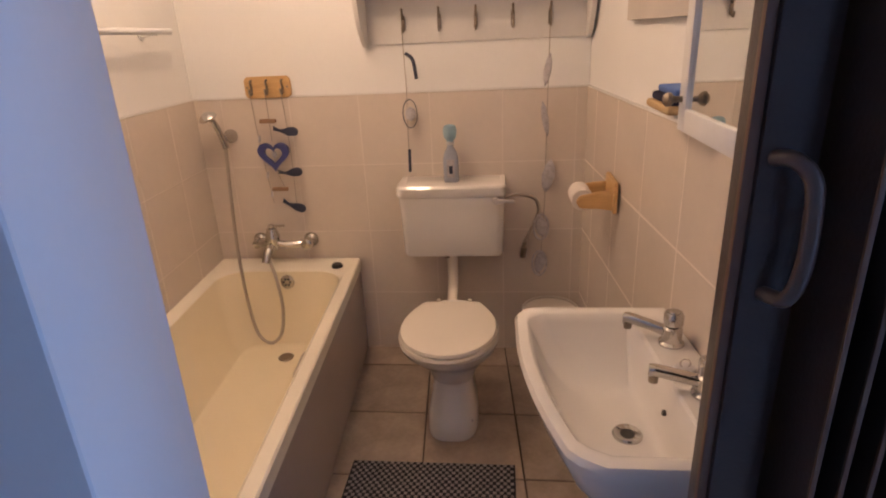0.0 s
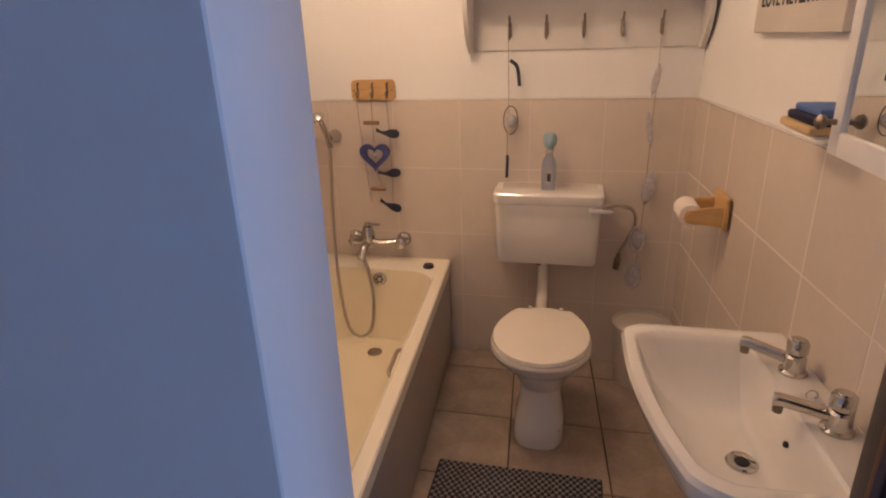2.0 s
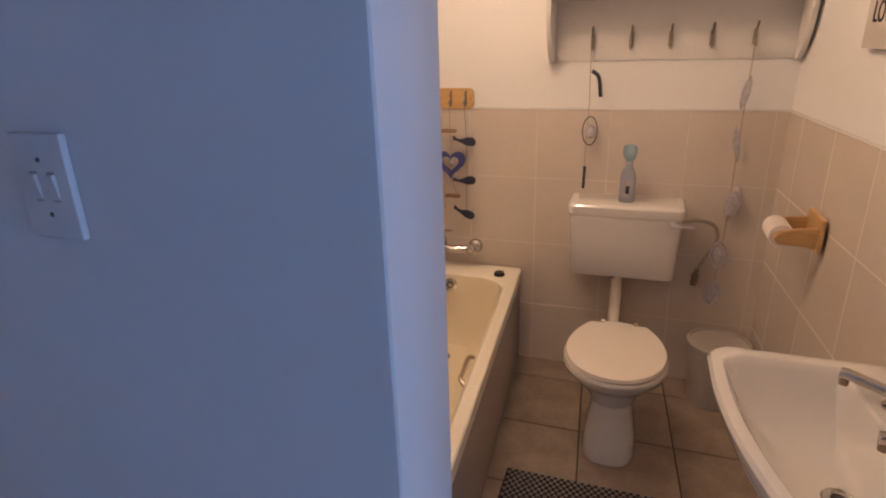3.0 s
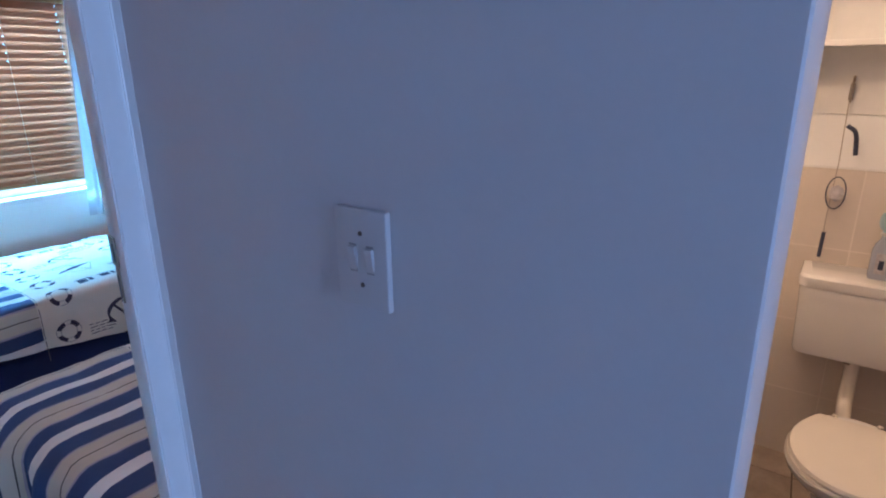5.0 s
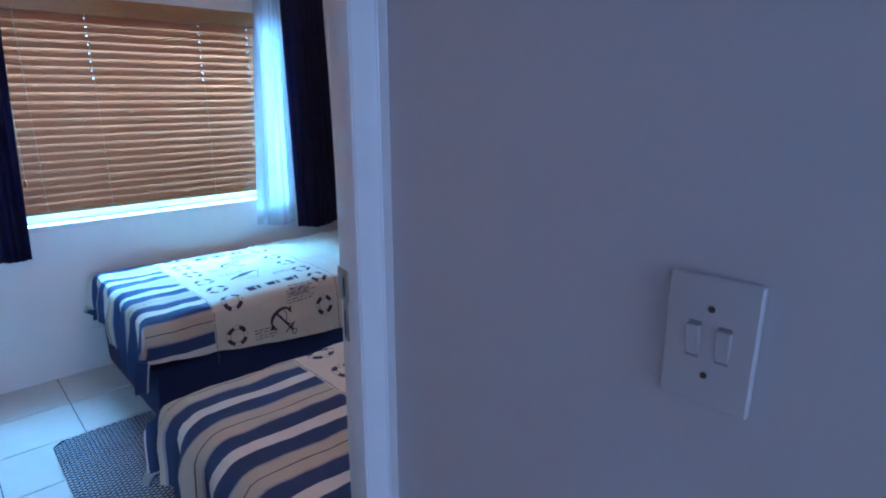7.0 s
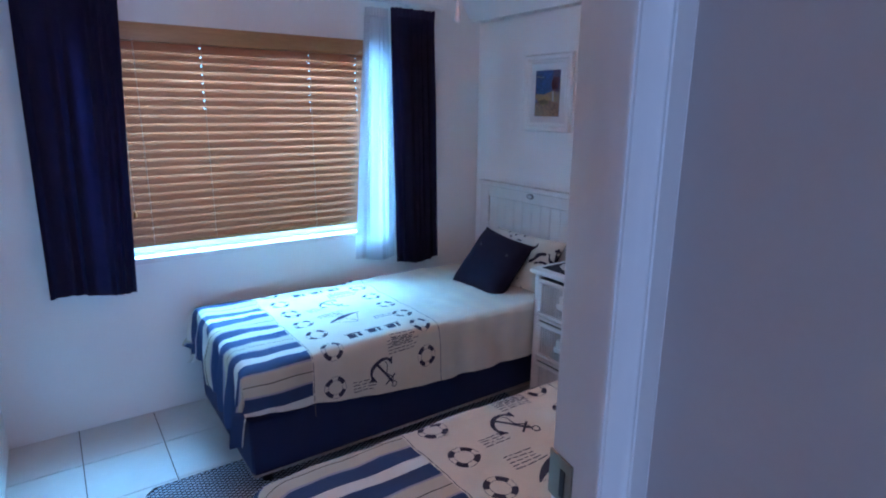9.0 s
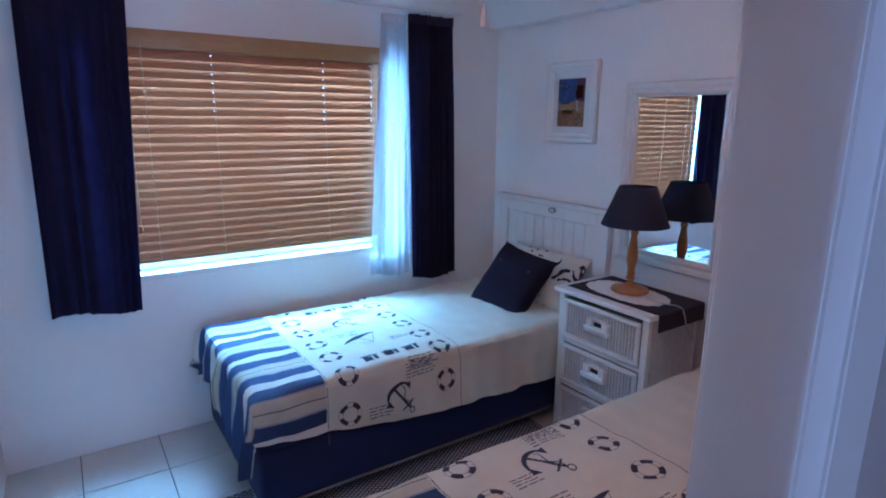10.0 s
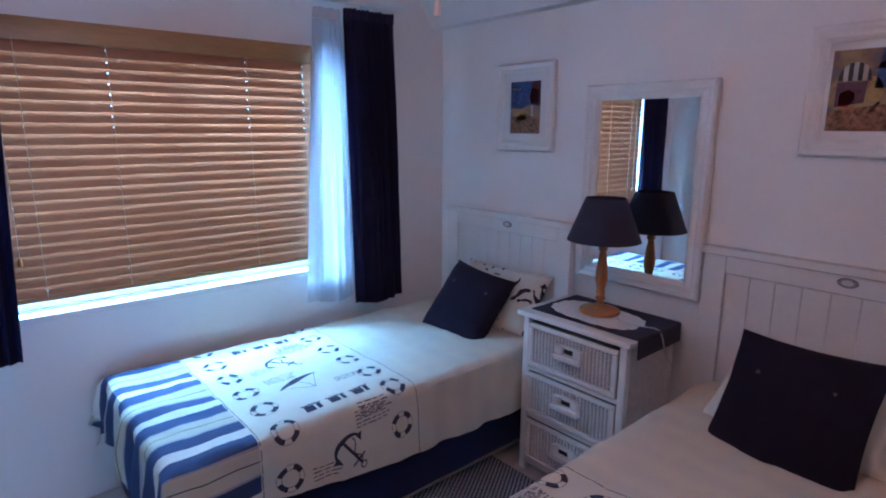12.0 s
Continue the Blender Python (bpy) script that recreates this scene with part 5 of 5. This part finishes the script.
def headboard(x0, x1, label, badge=0.035):
    h = thing("headboard", ((x0 + x1) / 2, BY1 - 0.001, 0), label, "headboard", "headboards")
    w = (x1 - x0) / 2
    part("panel_back", box(-w, w, -0.022, 0, 0.30, 1.082, 0.002), M_WHITE, h)
    part("cap_rail", box(-w - 0.012, w + 0.012, -0.052, 0, 1.083, 1.112, 0.006), M_WHITE, h)
    for a, b, c, d in ((-w, -w + 0.085, 0.30, 1.081), (w - 0.085, w, 0.30, 1.081), (-w + 0.085, w - 0.085, 1.015, 1.081), (-w + 0.085, w - 0.085, 0.30, 0.36)):
        part("frame_board", box(a + 0.0005, b - 0.0005, -0.040, -0.0225, c, d - 0.0005, 0.003), M_WHITE, h)
    n = 9
    for i in range(n):
        a = -w + 0.087 + i * (2 * w - 0.174) / n
        part("tongue_board", box(a, a + (2 * w - 0.174) / n - 0.0005, -0.030, -0.0225, 0.362, 1.013, 0.0035, seg=1), M_WHITE, h)
    k = part("badge", lathe([(0, 0.004), (0.018, 0.004), (0.024, 0.006), (0.027, 0.003), (0.027, 0)], 24, m=pose(badge, -0.040, 1.057, 90) @ Matrix.Diagonal((1.15, 0.62, 1, 1))), M_PRINTGREY, h, "small oval badge")
    part("badge_face", lathe([(0, 0.0075), (0.015, 0.007), (0.016, 0.004)], 20, m=pose(badge, -0.040, 1.057, 90) @ Matrix.Diagonal((1.15, 0.62, 1, 1))), M_PLATE, k)


headboard(-3.76, -2.86, "white panelled wooden headboard of the window bed")
headboard(-2.215, -1.245, "white panelled wooden headboard of the door bed", 0.0)


def woven_panel(x0, x1, z0, z1, y, step=0.0105, amp=0.0034):
    """Cane strands woven over upright stakes."""
    bm = bmesh.new()
    n = max(4, int((x1 - x0) / 0.017))
    for i in range(n + 1):
        x = x0 + (x1 - x0) * i / n
        tube([(x, y - 0.0015, z0), (x, y - 0.0015, (z0 + z1) / 2), (x, y - 0.0015, z1)], 0.0040, 5, bm)
    rows = int((z1 - z0) / step)
    for k in range(rows):
        z = z0 + (k + 0.5) * (z1 - z0) / rows
        pts = [(x0 + (x1 - x0) * i / (2 * n), y + amp * (1 if k % 2 else -1) * math.cos(math.pi * i / 2), z + random.uniform(-0.0006, 0.0006)) for i in range(2 * n + 1)]
        tube(pts, step * 0.28, 4, bm)
    return bm


def wicker_chest():
    x0, x1, y0, y1, zt = -2.82, -2.302, 2.240, 2.60, 0.773
    c = thing("wicker_chest", ((x0 + x1) / 2, (y0 + y1) / 2, 0), "white painted wicker bedside chest of three drawers", "bedside chest")
    w, d = (x1 - x0) / 2, (y1 - y0) / 2
    for sx in (-1, 1):
        for sy in (-1, 1):
            part("post", box(sx * (w - 0.016) - 0.016, sx * (w - 0.016) + 0.016, sy * (d - 0.016) - 0.016, sy * (d - 0.016) + 0.016, 0, zt - 0.024, 0.006), M_WHITE, c)
    part("top", box(-w - 0.022, w + 0.022, -d - 0.022, d + 0.01, zt - 0.023, zt, 0.009, seg=3), M_WHITE, c)
    part("back", box(-w + 0.03, w - 0.03, d - 0.012, d - 0.006, 0.05, zt - 0.025), M_WHITE, c)
    for sx in (-1, 1):
        pn = woven_panel(-d + 0.03, d - 0.03, 0.06, zt - 0.04, 0.0)
        pn.transform(pose(sx * (w - 0.012), 0, 0, 0, 0, 90))
        tagged(part("woven_side", pn, M_WICKER, c), kind="stuff")
        part("side_rail", box(sx * (w - 0.010) - 0.009, sx * (w - 0.010) + 0.009, -d + 0.03, d - 0.03, 0.365, 0.395, 0.006), M_WHITE, c)
        part("side_lining", box(sx * (w - 0.020) - 0.002, sx * (w - 0.020) + 0.002, -d + 0.03, d - 0.03, 0.05, zt - 0.03), M_WHITE, c)
    for z in (0.05, 0.285, 0.512):
        part("front_rail", box(-w + 0.033, w - 0.033, -d + 0.004, -d + 0.022, z - 0.012, z + 0.006, 0.004), M_WHITE, c)
    for z0, z1 in ((0.060, 0.272), (0.296, 0.498), (0.522, 0.730)):
        # Drawer body in dark grey puts the shade of the weave gaps into colour.
        dr = part("drawer", box(-w + 0.036, w - 0.036, -d + 0.006, d - 0.03, z0 + 0.004, z1 - 0.004, 0.003), M_WEAVESHADE, c)
        tagged(part("woven_front", woven_panel(-w + 0.058, w - 0.058, z0 + 0.022, z1 - 0.022, -d + 0.001), M_WICKER, dr, "woven white cane front"), kind="stuff")
        fr = box(-w + 0.036, w - 0.036, -d - 0.008, -d + 0.006, z1 - 0.024, z1 - 0.004, 0.006)
        box(-w + 0.036, w - 0.036, -d - 0.008, -d + 0.006, z0 + 0.004, z0 + 0.024, 0.006, fr)
        for sx in (-1, 1):
            box(sx * (w - 0.048) - 0.011, sx * (w - 0.048) + 0.011, -d - 0.007, -d + 0.006, z0 + 0.025, z1 - 0.025, 0.006, fr)
        part("drawer_frame", fr, M_WHITE, dr)
        zc = (z0 + z1) / 2 + 0.025
        hd = box(-0.068, 0.068, -d - 0.034, -d - 0.004, zc - 0.040, zc - 0.012, 0.009, seg=3)
        box(-0.050, 0.050, -d - 0.018, -d - 0.004, zc + 0.012, zc + 0.028, 0.006, hd)
        for sx in (-1, 1):
            box(sx * 0.045 - 0.017, sx * 0.045 + 0.017, -d - 0.026, -d - 0.004, zc - 0.030, zc + 0.024, 0.008, hd)
        part("handle", hd, M_WHITE, dr, "white moulded grip handle")
        # Black sheet behind the grip: the slot's shade put into colour.
        part("grip_hole", box(-0.029, 0.029, -d - 0.0055, -d - 0.0035, zc - 0.013, zc + 0.013), M_BLACK, dr)
    # runner, doily, lamp
    rn = prism([(-w + 0.02, zt + 0.001), (w + 0.0238, zt + 0.001), (w + 0.0255, zt - 0.075), (w + 0.0290, zt - 0.075), (w + 0.0278, zt - 0.002), (w + 0.0225, zt + 0.0045), (-w + 0.02, zt + 0.0042)], 2 * d - 0.035, "y", -d + 0.03)
    r_ = part("table_runner", rn, M_RUNNER)
    r_.matrix_basis = pose((x0 + x1) / 2, (y0 + y1) / 2, 0)
    tagged(r_, "navy cloth runner hanging over the chest's edge", "table runner")
    out = []
    for i in range(96):
        a = 2 * math.pi * i / 96
        k = 1 + 0.05 * abs(math.sin(8 * a))
        out.append((0.205 * k * math.copysign(abs(math.cos(a)) ** 0.75, math.cos(a)), 0.115 * k * math.copysign(abs(math.sin(a)) ** 0.75, math.sin(a))))
    dl = part("doily", prism(out, 0.0022, "z", 0.0), M_DOILY)
    dl.matrix_basis = pose(-2.562, 2.415, zt + 0.0052, 0, 0, -3)
    tagged(dl, "white scalloped lace doily on the runner", "doily")
    l = thing("table_lamp", (-2.566, 2.44, zt + 0.0078), "turned wooden table lamp with a navy fabric shade", "table lamp")
    part("base", lathe([(0, 0), (0.082, 0), (0.088, 0.006), (0.084, 0.016), (0.055, 0.024), (0.03, 0.03), (0.02, 0.04)], 36), M_TURNED, l, "polished round wooden foot")
    part("stem", lathe([(0.0151, 0.032), (0.0143, 0.055), (0.0218, 0.062), (0.0218, 0.07), (0.0160, 0.076), (0.0202, 0.09), (0.0160, 0.10), (0.0185, 0.115), (0.0260, 0.15), (0.0244, 0.19), (0.0160, 0.25), (0.0134, 0.27), (0.0193, 0.276), (0.0193, 0.286), (0.0134, 0.292), (0.0176, 0.305), (0.0126, 0.315), (0.0101, 0.33), (0, 0.33)], 28), M_TURNED, l)
    sh = lathe([(0.153, 0.318), (0.084, 0.496), (0.082, 0.496), (0.151, 0.318), (0.153, 0.318)], 48)
    part("shade", sh, M_SHADE, l, "navy fabric coolie shade")
    part("shade_ring", lathe([(0.010, 0.33), (0.02, 0.335), (0.02, 0.345), (0.010, 0.35)], 16), M_STEEL, l)
    cord = smooth_path([(-2.477, 2.43, zt + 0.012), (-2.417, 2.39, zt + 0.012), (-2.347, 2.41, zt + 0.010), (-2.292, 2.43, zt + 0.008), (-2.269, 2.435, zt - 0.02), (-2.264, 2.46, zt - 0.09), (-2.265, 2.52, zt - 0.16)], 6)
    cd = part("lamp_cord", tube(cord, 0.0032, 6), M_PLATE)
    tagged(cd, "white lamp cord running over the chest's edge", "cable")


wicker_chest()


def framed(name, x0, x1, z0, z1, y, fw, label, category, inner, depth=0.03, lip=True):
    """Moulded rectangular frame flat on the wall; inner(parent, opening) fills it."""
    f = thing(name, ((x0 + x1) / 2, y, (z0 + z1) / 2), label, category)
    w, h = (x1 - x0) / 2, (z1 - z0) / 2
    prof = [(0, 0.0), (0, -depth * 0.75), (fw * 0.12, -depth), (fw * 0.35, -depth * 0.9), (fw * 0.5, -depth * 0.7), (fw * 0.75, -depth * 0.8), (fw * 0.92, -depth * 0.62), (fw, -depth * 0.45), (fw, 0)]
    bm = bmesh.new()
    rings = []
    for o, yy in prof:
        rings.append([bm.verts.new((sx * (w - o), yy, sz * (h - o))) for sx, sz in ((-1, -1), (1, -1), (1, 1), (-1, 1))])
    for a, b in zip(rings, rings[1:] + rings[:1]):
        for i in range(4):
            bm.faces.new((a[i], a[(i + 1) % 4], b[(i + 1) % 4], b[i]))
    part("frame", bm, M_WHITE, f, smooth=False)
    inner(f, w - fw, h - fw)
    return f


def mirror_fill(f, w, h):
    part("mirror_pane", box(-w - 0.004, w + 0.004, -0.011, -0.004, -h - 0.004, h + 0.004), M_MIRROR, f, "clear mirror glass", smooth=False)


def wall_mirror():
    framed("wall_mirror", -2.818, -2.230, 0.872, 1.748, BY1 - 0.006, 0.068, "wall mirror in a wide white moulded frame", "mirror", mirror_fill, 0.036)


wall_mirror()

M_ART1 = painting_material("seaside_painting", 3.1, [(0.02, 0.06, 0.16), (0.06, 0.12, 0.30), (0.30, 0.14, 0.07), (0.36, 0.24, 0.10), (0.06, 0.08, 0.05)])
M_ART2 = painting_material("harbour_painting", 7.7, [(0.05, 0.07, 0.16), (0.28, 0.15, 0.07), (0.36, 0.27, 0.14), (0.20, 0.08, 0.06), (0.10, 0.13, 0.16)])
M_MOUNT = mat("mount_card", (0.72, 0.71, 0.70), 0.8, vary=0.03)
M_RED = mat("red_paint", (0.35, 0.05, 0.04), 0.6)
M_SKY = mat("deep_blue_paint", (0.03, 0.06, 0.16), 0.6, vary=0.8, scale=55)
M_SAND = mat("ochre_paint", (0.22, 0.10, 0.05), 0.6, vary=0.8, scale=60)


def picture_fill(art, aw, ah, daubs):
    def fill(f, w, h):
        part("mount", box(-w - 0.003, w + 0.003, -0.009, -0.003, -h - 0.003, h + 0.003), M_MOUNT, f, "white card mount")
        a = part("painting", box(-aw, aw, -0.0105, -0.0092, -ah, ah), art, f, "loose colourful seaside painting")
        for m, pts in daubs:
            part("brush_daub", prism([(x * aw, z * ah) for x, z in pts], -0.0012, "y", -0.0106), m, a)
    return fill


M_YELLOW = mat("yellow_ochre_paint", (0.36, 0.22, 0.07), 0.6, vary=0.4, scale=50)
M_PLUM = mat("plum_paint", (0.10, 0.035, 0.06), 0.6, vary=0.6, scale=50)
M_PALE = mat("pale_paint", (0.42, 0.36, 0.33), 0.6, vary=0.3, scale=60)
framed("picture", -3.39, -3.012, 1.445, 1.877, BY1 - 0.004, 0.05, "small seaside painting in a white frame", "picture", picture_fill(M_ART1, 0.098, 0.128, (
    (M_SKY, ((-0.98, 0.0), (-0.3, -0.05), (0.35, 0.1), (0.45, 0.98), (-0.98, 0.98))), (M_SAND, ((-0.98, -0.98), (0.98, -0.98), (0.98, -0.45), (0.3, -0.3), (-0.3, -0.25), (-0.98, -0.42))),
    (M_PLUM, ((0.36, 0.1), (0.98, 0.05), (0.98, 0.98), (0.47, 0.98))), (M_RED, ((0.42, 0.72), (0.9, 0.68), (0.82, 0.22), (0.55, 0.12), (0.28, 0.3))),
    (M_PALE, ((0.40, 0.1), (0.50, 0.12), (0.54, -0.35), (0.42, -0.35))), (M_YELLOW, ((-0.75, -0.25), (-0.2, -0.12), (0.25, -0.2), (0.1, -0.45), (-0.45, -0.55))),
    (M_PALE, ((-0.9, 0.70), (-0.35, 0.66), (-0.30, 0.73), (-0.88, 0.77))), (M_PALE, ((-0.5, 0.12), (-0.44, 0.28), (-0.36, 0.12), (-0.43, 0.2))))), 0.026)


def awning():
    """Striped half-round awning as upright daubs under an arch."""
    out = []
    top = lambda x: 0.27 + 0.42 * math.sqrt(max(0.0, 1 - ((x + 0.65) / 0.245) ** 2))
    for i in range(7):
        a = -0.89 + 0.07 * i
        out.append((M_PALE if i % 2 else M_INK, ((a, 0.24), (a, top(a)), (a + 0.035, top(a + 0.035)), (a + 0.068, top(a + 0.068)), (a + 0.068, 0.24))))
    return out


framed("picture", -1.938, -1.42, 1.470, 1.892, BY1 - 0.004, 0.055, "harbour painting with a striped awning in a white frame", "picture", picture_fill(M_ART2, 0.19, 0.128, [
    (M_SKY, ((-0.36, 0.05), (0.98, 0.0), (0.98, 0.98), (-0.30, 0.98))), (M_SAND, ((-0.98, -0.98), (0.98, -0.98), (0.98, -0.42), (-0.2, -0.35), (-0.98, -0.5))),
    (M_PLUM, ((-0.90, -0.4), (-0.48, -0.3), (-0.46, 0.22), (-0.90, 0.22))), (M_RED, ((-0.86, -0.38), (-0.70, -0.42), (-0.60, -0.1), (-0.72, 0.05), (-0.84, -0.08))),
    (M_YELLOW, ((-0.44, -0.28), (-0.28, -0.26), (-0.20, 0.0), (-0.30, 0.3), (-0.42, 0.34))), (M_PALE, ((-0.34, 0.50), (-0.16, 0.52), (-0.15, 0.68), (-0.33, 0.66))),
    (M_INK, ((-0.42, -0.55), (-0.36, -0.58), (-0.24, -0.30), (-0.28, -0.28)))] + awning()), 0.026)

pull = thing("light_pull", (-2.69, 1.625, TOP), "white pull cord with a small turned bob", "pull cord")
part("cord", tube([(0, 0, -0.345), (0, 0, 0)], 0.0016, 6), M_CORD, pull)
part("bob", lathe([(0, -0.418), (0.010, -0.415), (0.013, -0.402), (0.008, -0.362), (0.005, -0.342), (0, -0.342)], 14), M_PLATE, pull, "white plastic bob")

woven_mat("bedside_mat", -3.155, -2.26, 0.380, 2.20, 0.0165, "dark blue and white woven floor mat between the beds", 0.95, 0.035, pale=M_MATB)

# ---- tiles ----
def tile_mesh(name, w, h, t, material, shear=0.0):
    """Shallow chamfered tile in the x-y plane, top at z = t."""
    bm = bmesh.new()
    c = 0.0018
    lo = [bm.verts.new((sx * w / 2 - shear * sy * h / 2, sy * h / 2, 0)) for sx, sy in ((-1, -1), (1, -1), (1, 1), (-1, 1))]
    md = [bm.verts.new((sx * w / 2 - shear * sy * h / 2, sy * h / 2, t - c)) for sx, sy in ((-1, -1), (1, -1), (1, 1), (-1, 1))]
    up = [bm.verts.new((sx * (w / 2 - c) - shear * sy * h / 2, sy * (h / 2 - c), t)) for sx, sy in ((-1, -1), (1, -1), (1, 1), (-1, 1))]
    for a, b in ((lo, md), (md, up)):
        for i in range(4):
            bm.faces.new((a[i], a[(i + 1) % 4], b[(i + 1) % 4], b[i]))
    bm.faces.new(up)
    return mesh_of(bm, name, material, smooth=False)


def lay(parent, me, m):
    o = new("tile", me)
    o.parent = parent
    o.matrix_basis = m
    return o


# bathroom floor
S = 0.3365
cache = {}
for j in range(-1, 6):
    yb = min(2.412 - (j) * S, BACK)
    ya = 2.412 - (j + 1) * S
    if j == -1:
        ya, yb = 2.412, BACK
    h = yb - ya - 0.006
    key = round(h, 4)
    if key not in cache:
        cache[key] = tile_mesh("tile", S - 0.006, h, 0.005, M_FLOOR, SKEW)
    yc = (ya + yb) / 2
    for i in range(-1, 3):
        xc = -0.098 + (i - 0.5) * S + SKEW * (2.10 - yc)
        if ya > 0.55 and xc - S / 2 < skew(XR, yc):
            lay(f_bath, cache[key], pose(xc, yc, -0.005))

# bedroom floor
tm = tile_mesh("tile", 0.331, 0.331, 0.005, M_BFLOOR)
edge = tile_mesh("tile", 0.333, 0.331, 0.005, M_BFLOOR)
for i in range(-1, 9):
    for j in range(9):
        x, y = -3.35 + i * 0.335, 0.013 + j * 0.335
        if i == -1 and y < 2.6:
            lay(f_bed, edge, pose(-3.6875, y, -0.005))
            continue
        if y < 2.6 and x < -1.15:
            lay(f_bed, tm, pose(x, y, -0.005))

# bathroom walls: beige glazed tiles, four rows
def wall_tiles(parent, origin, along, inward, length, start):
    """Rows of upright tiles from origin along a wall, faces turned inward."""
    w, rows = 0.287, ((0.0, 0.282), (0.282, 0.574), (0.574, 0.864), (0.864, 1.147))
    u, n = Vector(along).normalized(), Vector(inward).normalized()
    turn = Matrix((u, Vector((0, 0, 1)), n)).transposed().to_4x4()
    cells = []
    s_ = start
    while s_ < length:
        a, b = max(s_, 0.0), min(s_ + w, length)
        if b - a > 0.01:
            cells.append((a, b))
        s_ += w
    if u.cross(Vector((0, 0, 1))).dot(n) < 0:
        turn = Matrix((-u, Vector((0, 0, 1)), n)).transposed().to_4x4()
    for z0, z1 in rows:
        for a, b in cells:
            key = (round(b - a, 3), round(z1 - z0, 3))
            if key not in wall_cache:
                wall_cache[key] = tile_mesh("tile", b - a - 0.0022, z1 - z0 - 0.0025, 0.006, M_TILE)
            lay(parent, wall_cache[key], Matrix.Translation(Vector(origin) + u * (a + b) / 2 + Vector((0, 0, (z0 + z1) / 2)) + n * 0.001) @ turn)


wall_cache = {}
wall_tiles(w_back, (XL, BACK, 0), (1, 0, 0), (0, -1, 0), XR - XL, -0.165)
wall_tiles(w_right, (XR, BACK, 0), (SKEW, -1, 0), (-1, -SKEW, 0), 1.755, -0.12)
wall_tiles(w_left, (XL, BACK, 0), (SKEW, -1, 0), (1, SKEW, 0), 1.755, -0.05)
for nm, pts in (("grout_back", ((XL, BACK - 0.0064), (XR, BACK - 0.0064), (XR, BACK - 0.0005), (XL, BACK - 0.0005))),):
    part("grout_bed", prism(pts, 1.144, "z", 0.0), M_GROUT, w_back, smooth=False)
for par, x, sg in ((w_right, XR, -1), (w_left, XL, 1)):
    pts = ((x + sg * 0.0005, BACK - 0.007), (skew(x, 0.82) + sg * 0.0005, 0.82), (skew(x, 0.82) + sg * 0.0064, 0.82), (x + sg * 0.0064, BACK - 0.008))
    part("grout_bed", prism(pts, 1.144, "z", 0.0), M_GROUT, par, smooth=False)
for par, pts in ((w_back, ((XL, BACK - 0.009), (XR, BACK - 0.009), (XR, BACK - 0.0005), (XL, BACK - 0.0005))),
                 (w_right, ((XR - 0.0005, BACK - 0.012), (skew(XR, 0.82) - 0.0005, 0.82), (skew(XR, 0.82) - 0.009, 0.82), (XR - 0.009, BACK - 0.012))),
                 (w_left, ((XL + 0.0005, BACK - 0.012), (skew(XL, 0.82) + 0.0005, 0.82), (skew(XL, 0.82) + 0.009, 0.82), (XL + 0.009, BACK - 0.012)))):
    part("top_bead", prism(pts, 0.006, "z", 1.1465), M_WHITE, par, smooth=False)
